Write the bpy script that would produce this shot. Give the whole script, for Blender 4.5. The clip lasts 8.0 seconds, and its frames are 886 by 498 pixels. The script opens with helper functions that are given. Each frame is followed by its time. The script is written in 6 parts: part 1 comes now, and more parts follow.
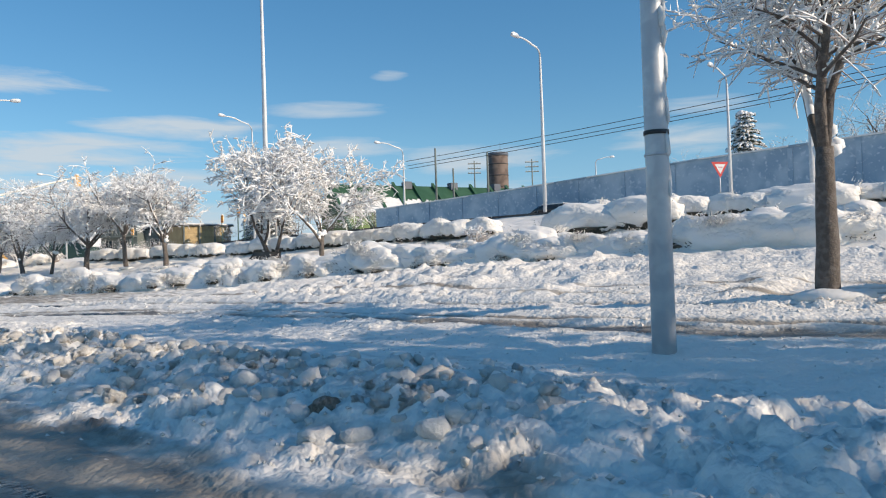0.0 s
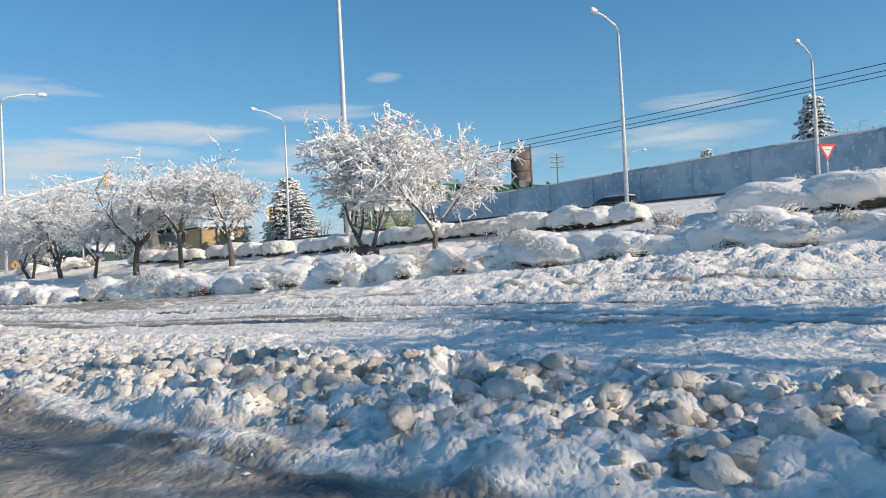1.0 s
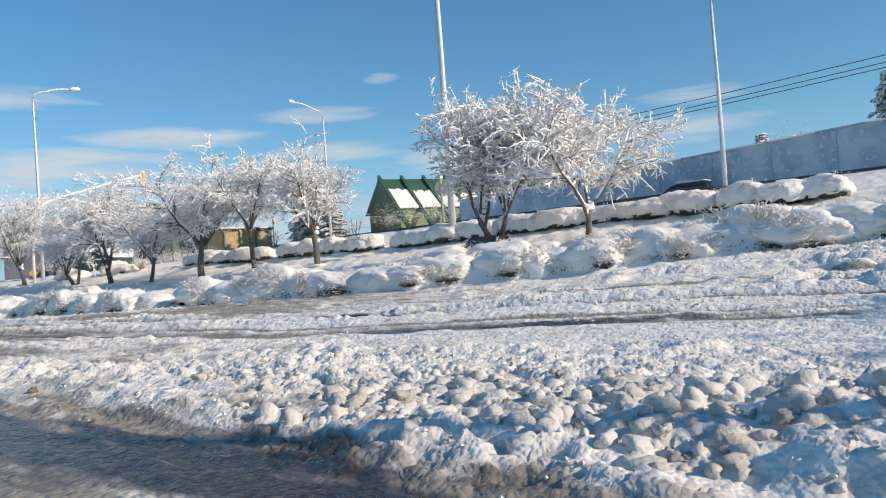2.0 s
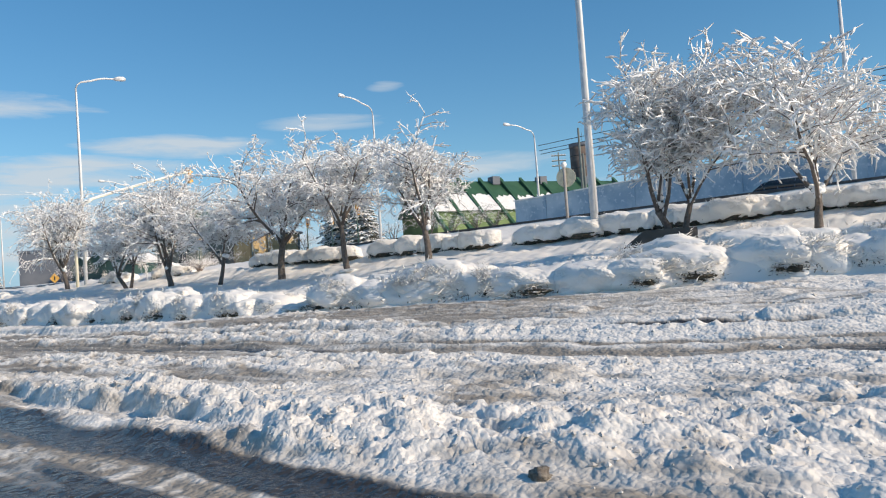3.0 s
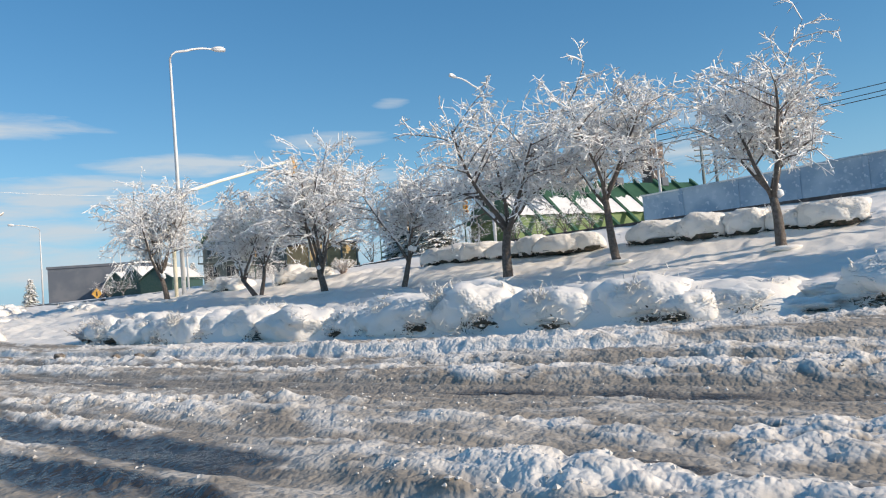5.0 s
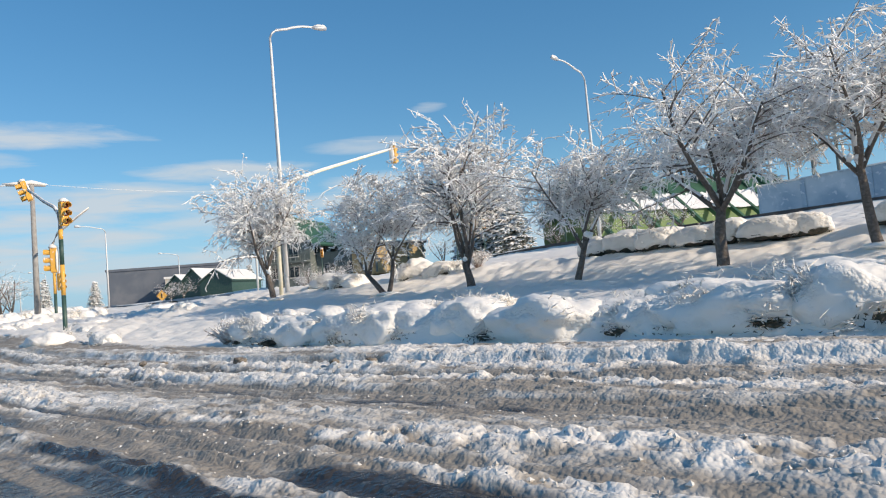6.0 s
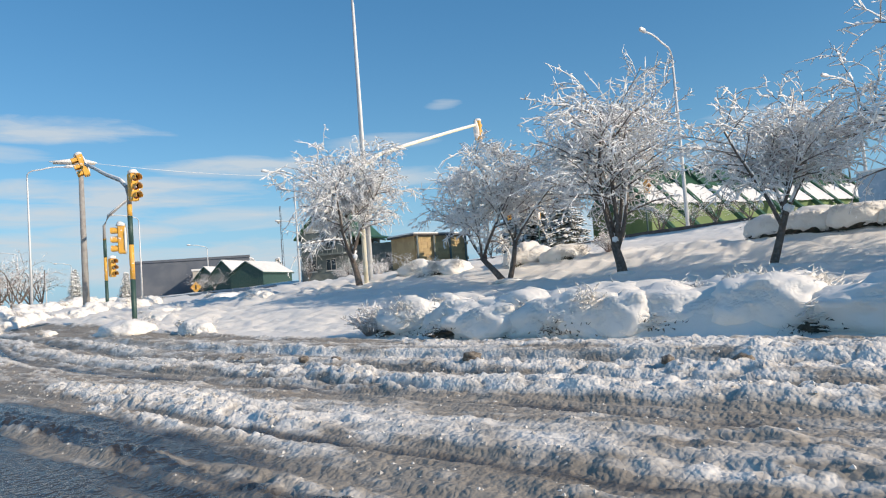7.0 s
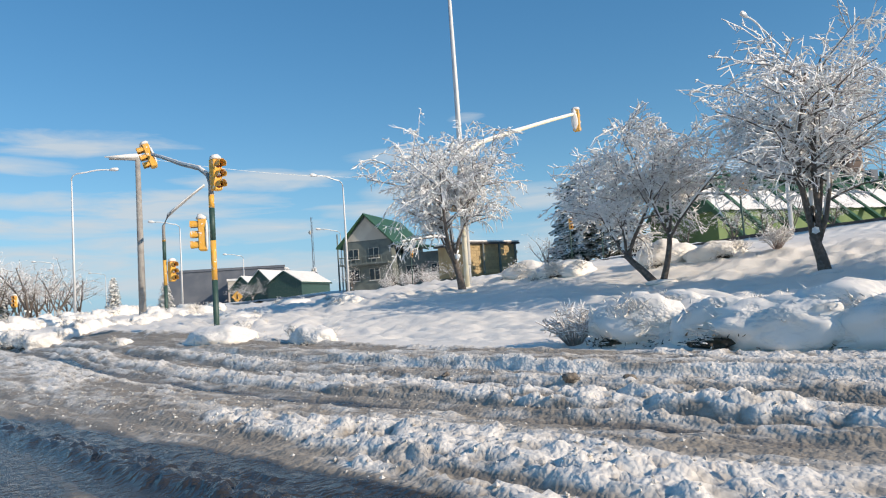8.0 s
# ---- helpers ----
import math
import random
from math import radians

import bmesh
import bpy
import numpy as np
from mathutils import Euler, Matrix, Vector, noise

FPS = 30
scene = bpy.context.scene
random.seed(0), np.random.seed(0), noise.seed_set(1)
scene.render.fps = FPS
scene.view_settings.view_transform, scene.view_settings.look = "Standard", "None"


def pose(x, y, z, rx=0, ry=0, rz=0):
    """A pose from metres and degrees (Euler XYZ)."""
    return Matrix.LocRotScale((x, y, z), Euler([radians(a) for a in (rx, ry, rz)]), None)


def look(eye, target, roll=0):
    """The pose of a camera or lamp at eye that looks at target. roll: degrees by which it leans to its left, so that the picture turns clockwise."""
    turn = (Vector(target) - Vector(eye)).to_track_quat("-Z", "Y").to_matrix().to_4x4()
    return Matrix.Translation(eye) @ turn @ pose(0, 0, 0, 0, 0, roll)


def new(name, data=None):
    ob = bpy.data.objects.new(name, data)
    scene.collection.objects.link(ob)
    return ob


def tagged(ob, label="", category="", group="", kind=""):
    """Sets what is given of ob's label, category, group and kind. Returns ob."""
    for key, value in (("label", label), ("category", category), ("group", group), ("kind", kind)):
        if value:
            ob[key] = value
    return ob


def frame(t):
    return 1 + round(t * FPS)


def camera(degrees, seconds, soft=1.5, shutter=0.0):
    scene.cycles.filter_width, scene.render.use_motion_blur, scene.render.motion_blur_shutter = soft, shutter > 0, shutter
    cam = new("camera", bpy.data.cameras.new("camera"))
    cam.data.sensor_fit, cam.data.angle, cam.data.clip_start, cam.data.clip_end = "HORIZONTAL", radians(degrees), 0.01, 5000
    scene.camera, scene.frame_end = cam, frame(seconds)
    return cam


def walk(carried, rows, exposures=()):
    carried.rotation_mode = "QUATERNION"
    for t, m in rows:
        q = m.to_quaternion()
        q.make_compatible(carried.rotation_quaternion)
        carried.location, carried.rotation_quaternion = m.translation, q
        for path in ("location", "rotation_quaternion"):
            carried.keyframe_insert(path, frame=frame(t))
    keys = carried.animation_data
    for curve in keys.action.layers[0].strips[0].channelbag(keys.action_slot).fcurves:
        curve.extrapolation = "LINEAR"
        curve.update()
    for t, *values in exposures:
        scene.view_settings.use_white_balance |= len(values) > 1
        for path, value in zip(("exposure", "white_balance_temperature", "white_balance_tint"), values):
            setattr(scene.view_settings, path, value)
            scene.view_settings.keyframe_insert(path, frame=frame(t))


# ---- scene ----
cam = camera(62.0, 8.0, soft=1.15)
PATH = [
    (0, (0.123, 2.436, 1.029), (0.147, 4.435, 1.075), -1.8),
    (0.2, (-0.729, 3.115, 1.028), (-0.707, 5.114, 1.085), -2.1),
    (0.5, (-2.007, 4.148, 1.026), (-1.979, 6.147, 1.085), -2.1),
    (1, (-4.125, 5.889, 1.006), (-4.094, 7.888, 1.054), -2.7),
    (1.2, (-4.956, 6.575, 1.006), (-4.923, 8.574, 1.049), -2.9),
    (2.3, (-9.638, 10.295, 1.029), (-9.611, 12.294, 1.08), -4.3),
    (2.5, (-10.505, 11.045, 1.039), (-10.477, 13.044, 1.095), -4.1),
    (3, (-12.661, 12.989, 1.049), (-12.641, 14.988, 1.117), -4.0),
    (3.5, (-14.809, 15.014, 1.045), (-14.791, 17.013, 1.125), -4.0),
    (4, (-16.905, 17.131, 1.019), (-16.879, 19.128, 1.107), -3.8),
    (4.2, (-17.718, 17.941, 1.01), (-17.704, 19.938, 1.11), -3.7),
    (5.3, (-22.167, 21.941, 1.061), (-22.164, 23.938, 1.182), -4.8),
    (5.5, (-22.993, 22.62, 1.065), (-22.99, 24.616, 1.198), -4.6),
    (6, (-25.075, 24.326, 1.101), (-25.174, 26.319, 1.23), -4.8),
    (6.5, (-27.078, 26.09, 1.089), (-27.175, 28.083, 1.212), -4.1),
    (7, (-28.948, 27.738, 1.08), (-29.085, 29.729, 1.204), -4.2),
    (7.5, (-30.741, 29.387, 1.062), (-30.918, 31.374, 1.207), -3.8),
    (7.8, (-31.716, 30.349, 1.048), (-31.896, 32.335, 1.201), -3.9),
    (8, (-32.373, 30.987, 1.054), (-32.568, 32.97, 1.217), -3.9),
]
walk(cam, [(t, look(eye, target, roll)) for t, eye, target, roll in PATH])

# ---------------------------------------------------------------- light
SUN_AZ, SUN_EL = 115.0, 26.5          # degrees from +y towards +x, and above the horizon
sx = math.sin(radians(SUN_AZ)) * math.cos(radians(SUN_EL))
sy = math.cos(radians(SUN_AZ)) * math.cos(radians(SUN_EL))
sz = math.sin(radians(SUN_EL))
sun_data = bpy.data.lights.new("sun", "SUN")
sun_data.energy, sun_data.angle, sun_data.color = 4.45, radians(0.55), (1.0, 0.85, 0.68)
sun = new("sun", sun_data)
sun.matrix_world = look((sx * 60, sy * 60, sz * 60), (0, 0, 0))

world = bpy.data.worlds.new("winter_sky")
scene.world = world
world.use_nodes = True
wt = world.node_tree
wt.nodes.clear()


def wn(kind, **values):
    node = wt.nodes.new(kind)
    for key, value in values.items():
        node.inputs[key].default_value = value
    return node


def wmath(op, a, b=None):
    node = wt.nodes.new("ShaderNodeMath")
    node.operation = op
    for i, v in enumerate((a, b)):
        if v is None:
            continue
        if isinstance(v, (int, float)):
            node.inputs[i].default_value = v
        else:
            wt.links.new(v, node.inputs[i])
    return node.outputs[0]


sky = wt.nodes.new("ShaderNodeTexSky")
sky.sky_type, sky.sun_disc = "NISHITA", False
sky.sun_elevation, sky.sun_rotation = radians(SUN_EL), radians(SUN_AZ)
sky.altitude, sky.air_density, sky.dust_density, sky.ozone_density = 800, 1.0, 0.05, 1.6
soften = wn("ShaderNodeGamma", Gamma=0.72)
wt.links.new(sky.outputs[0], soften.inputs["Color"])
vivid = wn("ShaderNodeHueSaturation", Saturation=1.50)
wt.links.new(soften.outputs[0], vivid.inputs["Color"])
tint = wt.nodes.new("ShaderNodeMix")
tint.data_type, tint.blend_type = "RGBA", "MULTIPLY"
tint.inputs[0].default_value = 1.0
tint.inputs[7].default_value = (0.84, 1.0, 1.03, 1)
wt.links.new(vivid.outputs[0], tint.inputs[6])
coord = wt.nodes.new("ShaderNodeTexCoord")
split = wt.nodes.new("ShaderNodeSeparateXYZ")
wt.links.new(coord.outputs["Generated"], split.inputs[0])
elev = wmath("ARCSINE", split.outputs[2])
azim = wmath("ARCTAN2", split.outputs[0], split.outputs[1])
# streaked clouds: noise in azimuth and elevation, drawn out sideways
flat = wt.nodes.new("ShaderNodeCombineXYZ")
wt.links.new(wmath("MULTIPLY", azim, 9.0), flat.inputs[0])
wt.links.new(wmath("MULTIPLY", elev, 60.0), flat.inputs[1])
cloud = wt.nodes.new("ShaderNodeTexNoise")
cloud.inputs["Scale"].default_value, cloud.inputs["Detail"].default_value = 1.0, 6.0
cloud.inputs["Roughness"].default_value, cloud.inputs["Distortion"].default_value = 0.58, 0.5
wt.links.new(flat.outputs[0], cloud.inputs["Vector"])
wobble = wmath("MULTIPLY", wmath("SUBTRACT", cloud.outputs["Fac"], 0.5), 3.4)
total = None
# azimuth, elevation, half-width, half-height (degrees), density
STREAKS = [(-31.0, 13.2, 6.0, 0.75, 0.75), (-36.0, 11.5, 4.5, 0.45, 0.6), (-8.0, 12.1, 4.6, 0.45, 0.5), (-19.0, 10.6, 6.5, 0.65, 0.75), (-26.0, 8.9, 8.0, 0.95, 0.9),
           (-33.0, 9.2, 7.0, 0.5, 0.6), (-34.0, 7.4, 9.0, 0.7, 0.75), (-20.0, 6.9, 6.5, 0.7, 0.65), (-11.0, 8.1, 4.5, 0.55, 0.6), (-35.0, 4.9, 9.0, 0.9, 0.8), (-27.5, 6.0, 5.0, 0.8, 0.7),
           (20.5, 11.1, 4.2, 0.45, 0.45), (19.5, 8.9, 5.5, 0.8, 0.6), (-3.2, 14.6, 1.3, 0.3, 0.4), (3.0, 8.2, 6.5, 0.8, 0.6), (-7.0, 9.3, 5.0, 0.6, 0.55), (-20.0, 3.6, 16.0, 1.3, 0.7),
           (8.0, 4.5, 16.0, 1.5, 0.55), (-60.0, 8.0, 14.0, 1.8, 0.9), (60.0, 6.0, 16.0, 1.4, 0.6), (100.0, 9.0, 30.0, 2.0, 0.6), (170.0, 7.0, 40.0, 2.2, 0.7), (-120.0, 9.0, 30.0, 2.0, 0.7)]
for az, el, wa, we, dens in STREAKS:
    da = wmath("DIVIDE", wmath("SUBTRACT", azim, radians(az)), radians(wa))
    de = wmath("DIVIDE", wmath("SUBTRACT", elev, radians(el)), radians(we * 1.25))
    r2 = wmath("ADD", wmath("POWER", wmath("ABSOLUTE", da), 2.0), wmath("POWER", wmath("ABSOLUTE", de), 2.0))
    one = wmath("MULTIPLY", wmath("MAXIMUM", wmath("SUBTRACT", wmath("ADD", 1.25, wobble), r2), 0.0), dens)
    total = one if total is None else wmath("MAXIMUM", total, one)
mask = wmath("MINIMUM", wmath("MULTIPLY", total, 0.85), 0.85)
blend = wt.nodes.new("ShaderNodeMix")
blend.data_type = "RGBA"
wt.links.new(mask, blend.inputs[0])
low_sky = wt.nodes.new("ShaderNodeMix")
low_sky.data_type = "RGBA"
wt.links.new(wmath("MULTIPLY", wmath("MINIMUM", wmath("MAXIMUM", wmath("DIVIDE", wmath("SUBTRACT", 0.17, elev), 0.17), 0.0), 1.0), 0.85), low_sky.inputs[0])
wt.links.new(tint.outputs[2], low_sky.inputs[6])
low_sky.inputs[7].default_value = (1.15, 2.2, 3.6, 1)
wt.links.new(low_sky.outputs[2], blend.inputs[6])
blend.inputs[7].default_value = (3.1, 3.4, 3.65, 1)
back = wn("ShaderNodeBackground", Strength=0.188)
wt.links.new(blend.outputs[2], back.inputs["Color"])
wout = wt.nodes.new("ShaderNodeOutputWorld")
wt.links.new(back.outputs[0], wout.inputs[0])
scene.view_settings.exposure = 0.06

# ---------------------------------------------------------------- plan: s runs along the road, u across it
ORIGIN, ALONG, ACROSS = (0.12, 2.44), (-0.7512, 0.66), (0.66, 0.7512)
TURN_S = math.degrees(math.atan2(ALONG[1], ALONG[0]))


def W(s, u, z=0.0):
    return Vector((ORIGIN[0] + s * ALONG[0] + u * ACROSS[0], ORIGIN[1] + s * ALONG[1] + u * ACROSS[1], z))


rng = np.random.RandomState(7)
TABLE = rng.rand(256, 256)


def vnoise(x, y):
    x, y = np.asarray(x, float), np.asarray(y, float)
    xi, yi = np.floor(x).astype(int), np.floor(y).astype(int)
    fx, fy = x - xi, y - yi
    fx, fy = fx * fx * (3 - 2 * fx), fy * fy * (3 - 2 * fy)
    a, b = TABLE[xi & 255, yi & 255], TABLE[(xi + 1) & 255, yi & 255]
    c, e = TABLE[xi & 255, (yi + 1) & 255], TABLE[(xi + 1) & 255, (yi + 1) & 255]
    return ((a * (1 - fx) + b * fx) * (1 - fy) + (c * (1 - fx) + e * fx) * fy) * 2 - 1


def fbm(x, y, octaves=4, gain=0.5):
    total, amp, norm = 0.0, 1.0, 0.0
    for i in range(octaves):
        total = total + amp * vnoise(x * 2 ** i + 17.3 * i, y * 2 ** i - 9.1 * i)
        norm += amp
        amp *= gain
    return total / norm


def clumps(x, y):
    """Heaped rounded lumps of uneven size, one to a cell, 0 to 1 high."""
    xi, yi = np.floor(x).astype(int), np.floor(y).astype(int)
    fx, fy = x - xi, y - yi
    out = np.zeros_like(fx)
    for dx in (-1, 0, 1):
        for dy in (-1, 0, 1):
            a, b = (xi + dx) & 255, (yi + dy) & 255
            px, py, big = TABLE[a, b], TABLE[(a + 71) & 255, (b + 39) & 255], TABLE[(a + 131) & 255, (b + 17) & 255]
            reach = 0.30 + 0.50 * big
            gap = ((dx + px - fx) ** 2 + (dy + py - fy) ** 2) / reach ** 2
            out = np.maximum(out, np.sqrt(np.clip(1 - gap, 0, 1)) * (0.25 + 0.75 * big))
    return out


def smooth(a, b, x):
    t = np.clip((x - a) / (b - a), 0, 1)
    return t * t * (3 - 2 * t)


def hedge_u(s):
    """Front of the roadside hedge."""
    return np.interp(s, [-20, 14, 20, 27, 34, 46, 70], [15.0, 14.3, 12.6, 11.0, 9.5, 9.0, 9.0])


def base_height(s, u):
    """The lie of the land without the loose snow."""
    s, u = np.asarray(s, float), np.asarray(u, float)
    uh = hedge_u(s)
    z_h = np.interp(s, [-20, 4, 10, 16, 19, 27, 35, 46, 54, 64, 80, 110], [1.3, 1.15, 1.0, 0.8, 0.56, 0.42, 0.25, 0.25, 0.42, 0.85, 1.2, 1.5])
    z18 = np.interp(s, [-20, 10, 25, 37, 50, 62, 80, 140], [1.25, 1.3, 1.38, 1.22, 1.35, 1.62, 1.7, 2.6])
    z20 = np.interp(s, [-20, 10, 30, 45, 60, 80, 140], [2.3, 2.22, 1.9, 2.02, 2.1, 1.8, 2.7])
    z37 = np.interp(s, [-20, 30, 60, 80, 140], [3.75, 3.62, 3.4, 2.5, 3.1])
    out = z_h * (np.clip(u, 0, None) / uh) ** np.interp(s, [14, 26], [1.7, 1.25])
    t = np.clip((u - uh - 0.8) / np.maximum(18 - uh - 0.8, 0.5), 0, 1)
    out = np.where(u > uh + 0.8, z_h + (z18 - z_h) * t, out)
    out = np.where(u > 18, z18 + (z20 - z18) * np.clip((u - 18) / 2.5, 0, 1), out)
    out = np.where(u > 20.5, z20 + (z37 - z20) * np.clip((u - 20.5) / 16.5, 0, 1), out)
    z38 = z37 + 0.35
    out = np.where(u > 37.2, z38 + 0.05 * np.clip((u - 37.2) / 12.8, 0, 1), out)
    z52 = z38 + 0.05
    out = np.where(u > 50, z52 + np.clip((u - 50) / 28, 0, 1) * 3.0, out)
    out = np.where(u > 78, out + np.clip((u - 78) / 300, 0, 1) * 4.0, out)
    left = smooth(95, 150, s) * smooth(20, 60, u)
    out = out * (1 - left) + np.minimum(out, 5.0) * left
    return out


def snow_height(s, u):
    """Loose snow, ridges and wheel tracks above the land; also how slushy and how wet each spot is."""
    uh = hedge_u(s)
    v = u - 0.50 * (uh - 9.0) * smooth(2.0, 8.0, u)
    v = v + (0.16 * np.sin(s * 0.13 + 1.0) + 0.07 * np.sin(s * 0.37) + 0.10 * fbm(s * 0.8, u * 0.3, 2)) * smooth(1, 4, u)
    v = v - 0.0022 * np.clip(s - 44, 0, 40) ** 2 * smooth(3, 5, u) * (1 - smooth(6, 8, u))
    road = smooth(-8, 0, u) * (1 - smooth(uh - 0.5, uh + 0.1, u))
    driven = smooth(17.0, 27.0, s + 2.5 * fbm(s * 0.3, u * 0.6, 2))
    bank = 1 - smooth(19.5, 23.0, s + 0.9 * fbm(s * 0.6, u * 0.6, 2))
    jag = np.clip(fbm(s * 2.6, u * 3.6, 2) + 0.05, 0, 1) * 0.4 + np.abs(fbm(s * 4.2, u * 6.0, 2)) * 0.95
    h = np.zeros_like(v)
    slush = road * (driven * (0.92 + 0.35 * fbm(s * 0.5, v * 1.5, 3)) + (1 - driven) * np.clip(0.12 + 0.5 * fbm(s * 0.3, v * 1.1 + 30, 3), 0, 0.4))
    wet = np.zeros_like(v)
    track = np.zeros_like(v)
    # loose lumps of three sizes
    warp_s, warp_u = s + 0.10 * fbm(s * 3.1, u * 3.1 + 60, 2), u + 0.08 * fbm(s * 3.1 + 40, u * 3.1, 2)
    lump_a, lump_b, lump_c = clumps(warp_s * 2.7, warp_u * 3.9), clumps(warp_s * 7.5 + 31, warp_u * 10.5), clumps(warp_s * 15.0 + 7, warp_u * 19.0)
    # ploughed rubble beside the lane
    wob = 0.30 * fbm(s * 0.35, u * 0 + 3.3, 2)
    heap = np.exp(-(np.abs(u - 3.15 - wob) / 0.75) ** 3)
    rough = smooth(2.2, 2.6, u + 0.3 * fbm(s * 0.8, u * 0.8 + 5, 2)) * (1 - smooth(3.8, 4.8, u + 0.4 * fbm(s * 0.5, u * 0.5 + 15, 2)))
    less = 1 - 0.70 * smooth(10, 15, s)
    lumps = np.clip(fbm(s * 3.8, u * 3.8 + 7, 2) + 0.12, 0, 1)
    h += bank * less * (heap * 0.09 * (1 + 0.7 * fbm(s * 0.7, u * 0.7 + 40, 2)) + rough * (0.06 * jag + 0.06 * lumps + (0.065 - 0.03 * smooth(8, 13, s)) * lump_a + 0.06 * lump_b + 0.03 * lump_c))
    h += bank * smooth(14, 17, s) * smooth(1.9, 2.6, u) * (1 - smooth(4.6, 5.6, u)) * (np.clip(fbm(s * 0.9, u * 1.3 + 70, 3) - 0.05, 0, 1) * 0.13 + 0.02 * jag)
    slush = np.maximum(slush, bank * smooth(1.5, 2.2, u) * (1 - smooth(4.5, 5.5, u)) * (0.36 + 0.10 * smooth(12, 18, s) + 0.45 * fbm(s * 1.1, u * 1.6 + 12, 3)))
    # the plough's ridge, steep towards the lane
    edge = u + 0.16 * fbm(s * 0.7, u * 0 + 8.1, 3)
    ridge_here = smooth(19.5, 22.5, s) * (1 - smooth(29, 33, s))
    wall_up = smooth(2.44, 2.56, edge + 0.06 * fbm(s * 4.0, u * 0 + 5.5, 2)) * (1 - smooth(2.75, 3.5, edge)) * ridge_here
    h += wall_up * (0.11 + 0.06 * fbm(s * 0.6, u * 0.6 + 21, 2) + 0.04 * jag + 0.05 * lump_b)
    slush = slush * (1 - 0.8 * wall_up)
    # crumbled ridges thrown up between the wheel tracks
    for centre, width, high, need in ((3.65, 0.50, 0.07, 1), (2.05, 0.16, 0.04, 1), (5.35, 0.26, 0.05, 0), (6.38, 0.22, 0.09, 0)):
        amp = 0.75 + 0.7 * fbm(s * 0.4 + centre * 7, u * 0 + centre, 3)
        k = road * ((1 - bank) * (1 - 0.85 * ridge_here) if need else 1.0) * (0.55 + 0.45 * driven)
        g = np.exp(-(np.abs(v - centre) / width) ** 2.8) * k
        h += g * amp * (high * 0.62 + 0.025 * jag + 0.02 * lump_b)
        slush -= g * 0.25
    # cut edge of the cleared lane: a smooth low face of packed snow
    cut = smooth(6.95, 7.06, v) * (1 - smooth(7.5, 8.3, v)) * road * smooth(24, 32, s) * (1 - smooth(56, 64, s))
    h += cut * (0.11 + 0.03 * fbm(s * 0.5 + 3, u * 0, 3) + 0.03 * jag)
    face = np.exp(-((v - 6.98) / 0.10) ** 2) * smooth(24, 32, s)
    slush -= face * 0.5
    # wheel tracks
    for centre, width, deep, damp in ((2.45, 0.28, 0.03, 1.0), (3.02, 0.10, 0.02, 0.5), (4.68, 0.19, 0.06, 0.78), (5.0, 0.07, 0.03, 0.4), (6.0, 0.13, 0.06, 0.72), (6.75, 0.10, 0.02, 0.1), (7.75, 0.12, 0.02, 0.1)):
        g = np.exp(-(np.abs(v - centre) / width) ** 2.4) * road * ((1 - bank) if centre < 3.5 else 1.0)
        h -= g * deep * (0.6 + 0.4 * driven)
        track = np.maximum(track, g)
        slush = np.maximum(slush, g * (1.0 + 0.5 * fbm(s * 0.5 + centre, u * 0 + 1.7, 3)))
        wet = np.maximum(wet, g * damp * (0.75 + 0.9 * fbm(s * 0.35 + 3 * centre, u * 0.4 + 6.7, 3)))
    # driven snow drawn out along the road
    strip = np.abs(fbm(s * 0.7, v * 5.5, 3)) * 0.085 + 0.05 * jag * np.abs(fbm(s * 1.2 + 5, v * 4.0, 2)) * 1.7
    h += road * smooth(1.4, 2.4, u) * (0.75 + 0.25 * driven) * strip * (0.8 + 0.7 * fbm(s * 0.2, u * 0.6, 2))
    crisp = smooth(0.035, 0.085, strip) * road * smooth(1.9, 2.6, u)
    slush = slush * (1 - 0.35 * crisp)
    # crumbs of snow heaped in bands between the tracks
    band = smooth(-0.12, 0.30, fbm(s * 0.22 + 3, v * 1.7 + 13, 2) + 0.25 * fbm(s * 1.4, v * 2.4 + 3, 2))
    loose = road * smooth(1.7, 2.3, u) * (1 - 0.85 * track) * (1 - 0.55 * smooth(-0.05, 0.25, fbm(s * 0.16 + 8, v * 0.8, 2)) * (1 - driven))
    h += loose * (band * (0.038 * lump_a * smooth(-0.1, 0.3, fbm(s * 0.9, v * 1.9 + 5, 2)) + 0.040 * lump_b) + (0.012 + 0.026 * band) * lump_c + 0.012 * lump_b)
    tops = np.clip(band * smooth(0.25, 0.6, lump_b) + 0.8 * band * smooth(0.35, 0.7, lump_a) + 0.5 * smooth(0.5, 0.8, lump_c) * (0.25 + 0.75 * band), 0, 1)
    slush = slush * (1 - 0.72 * tops * loose)
    trod = np.clip(fbm(s * 1.3 + 50, u * 1.3, 3) - 0.10, 0, 1)
    h += road * smooth(6.0, 7.0, v) * (1 - driven) * (trod * 0.20 + (0.04 * jag + 0.07 * lump_a + 0.04 * lump_b) * smooth(-0.1, 0.3, fbm(s * 0.25, u * 0.4 + 9, 2)))
    slush = slush * (1 - 0.6 * smooth(0.09, 0.22, h))
    # the bare wet lane under the wheels
    lane = (1 - smooth(1.95, 2.4, u - 0.25 * smooth(41, 48, s) + 0.3 * fbm(s * 0.7, u * 0.7, 3))) * smooth(-9, -5, u)
    h -= lane * 0.03
    h += lane * (np.abs(fbm(s * 0.5, u * 4.0, 3)) * 0.022 + 0.014 * lump_b * smooth(-0.1, 0.3, fbm(s * 0.4, u * 3.0 + 2, 3)) + 0.006 * lump_c)
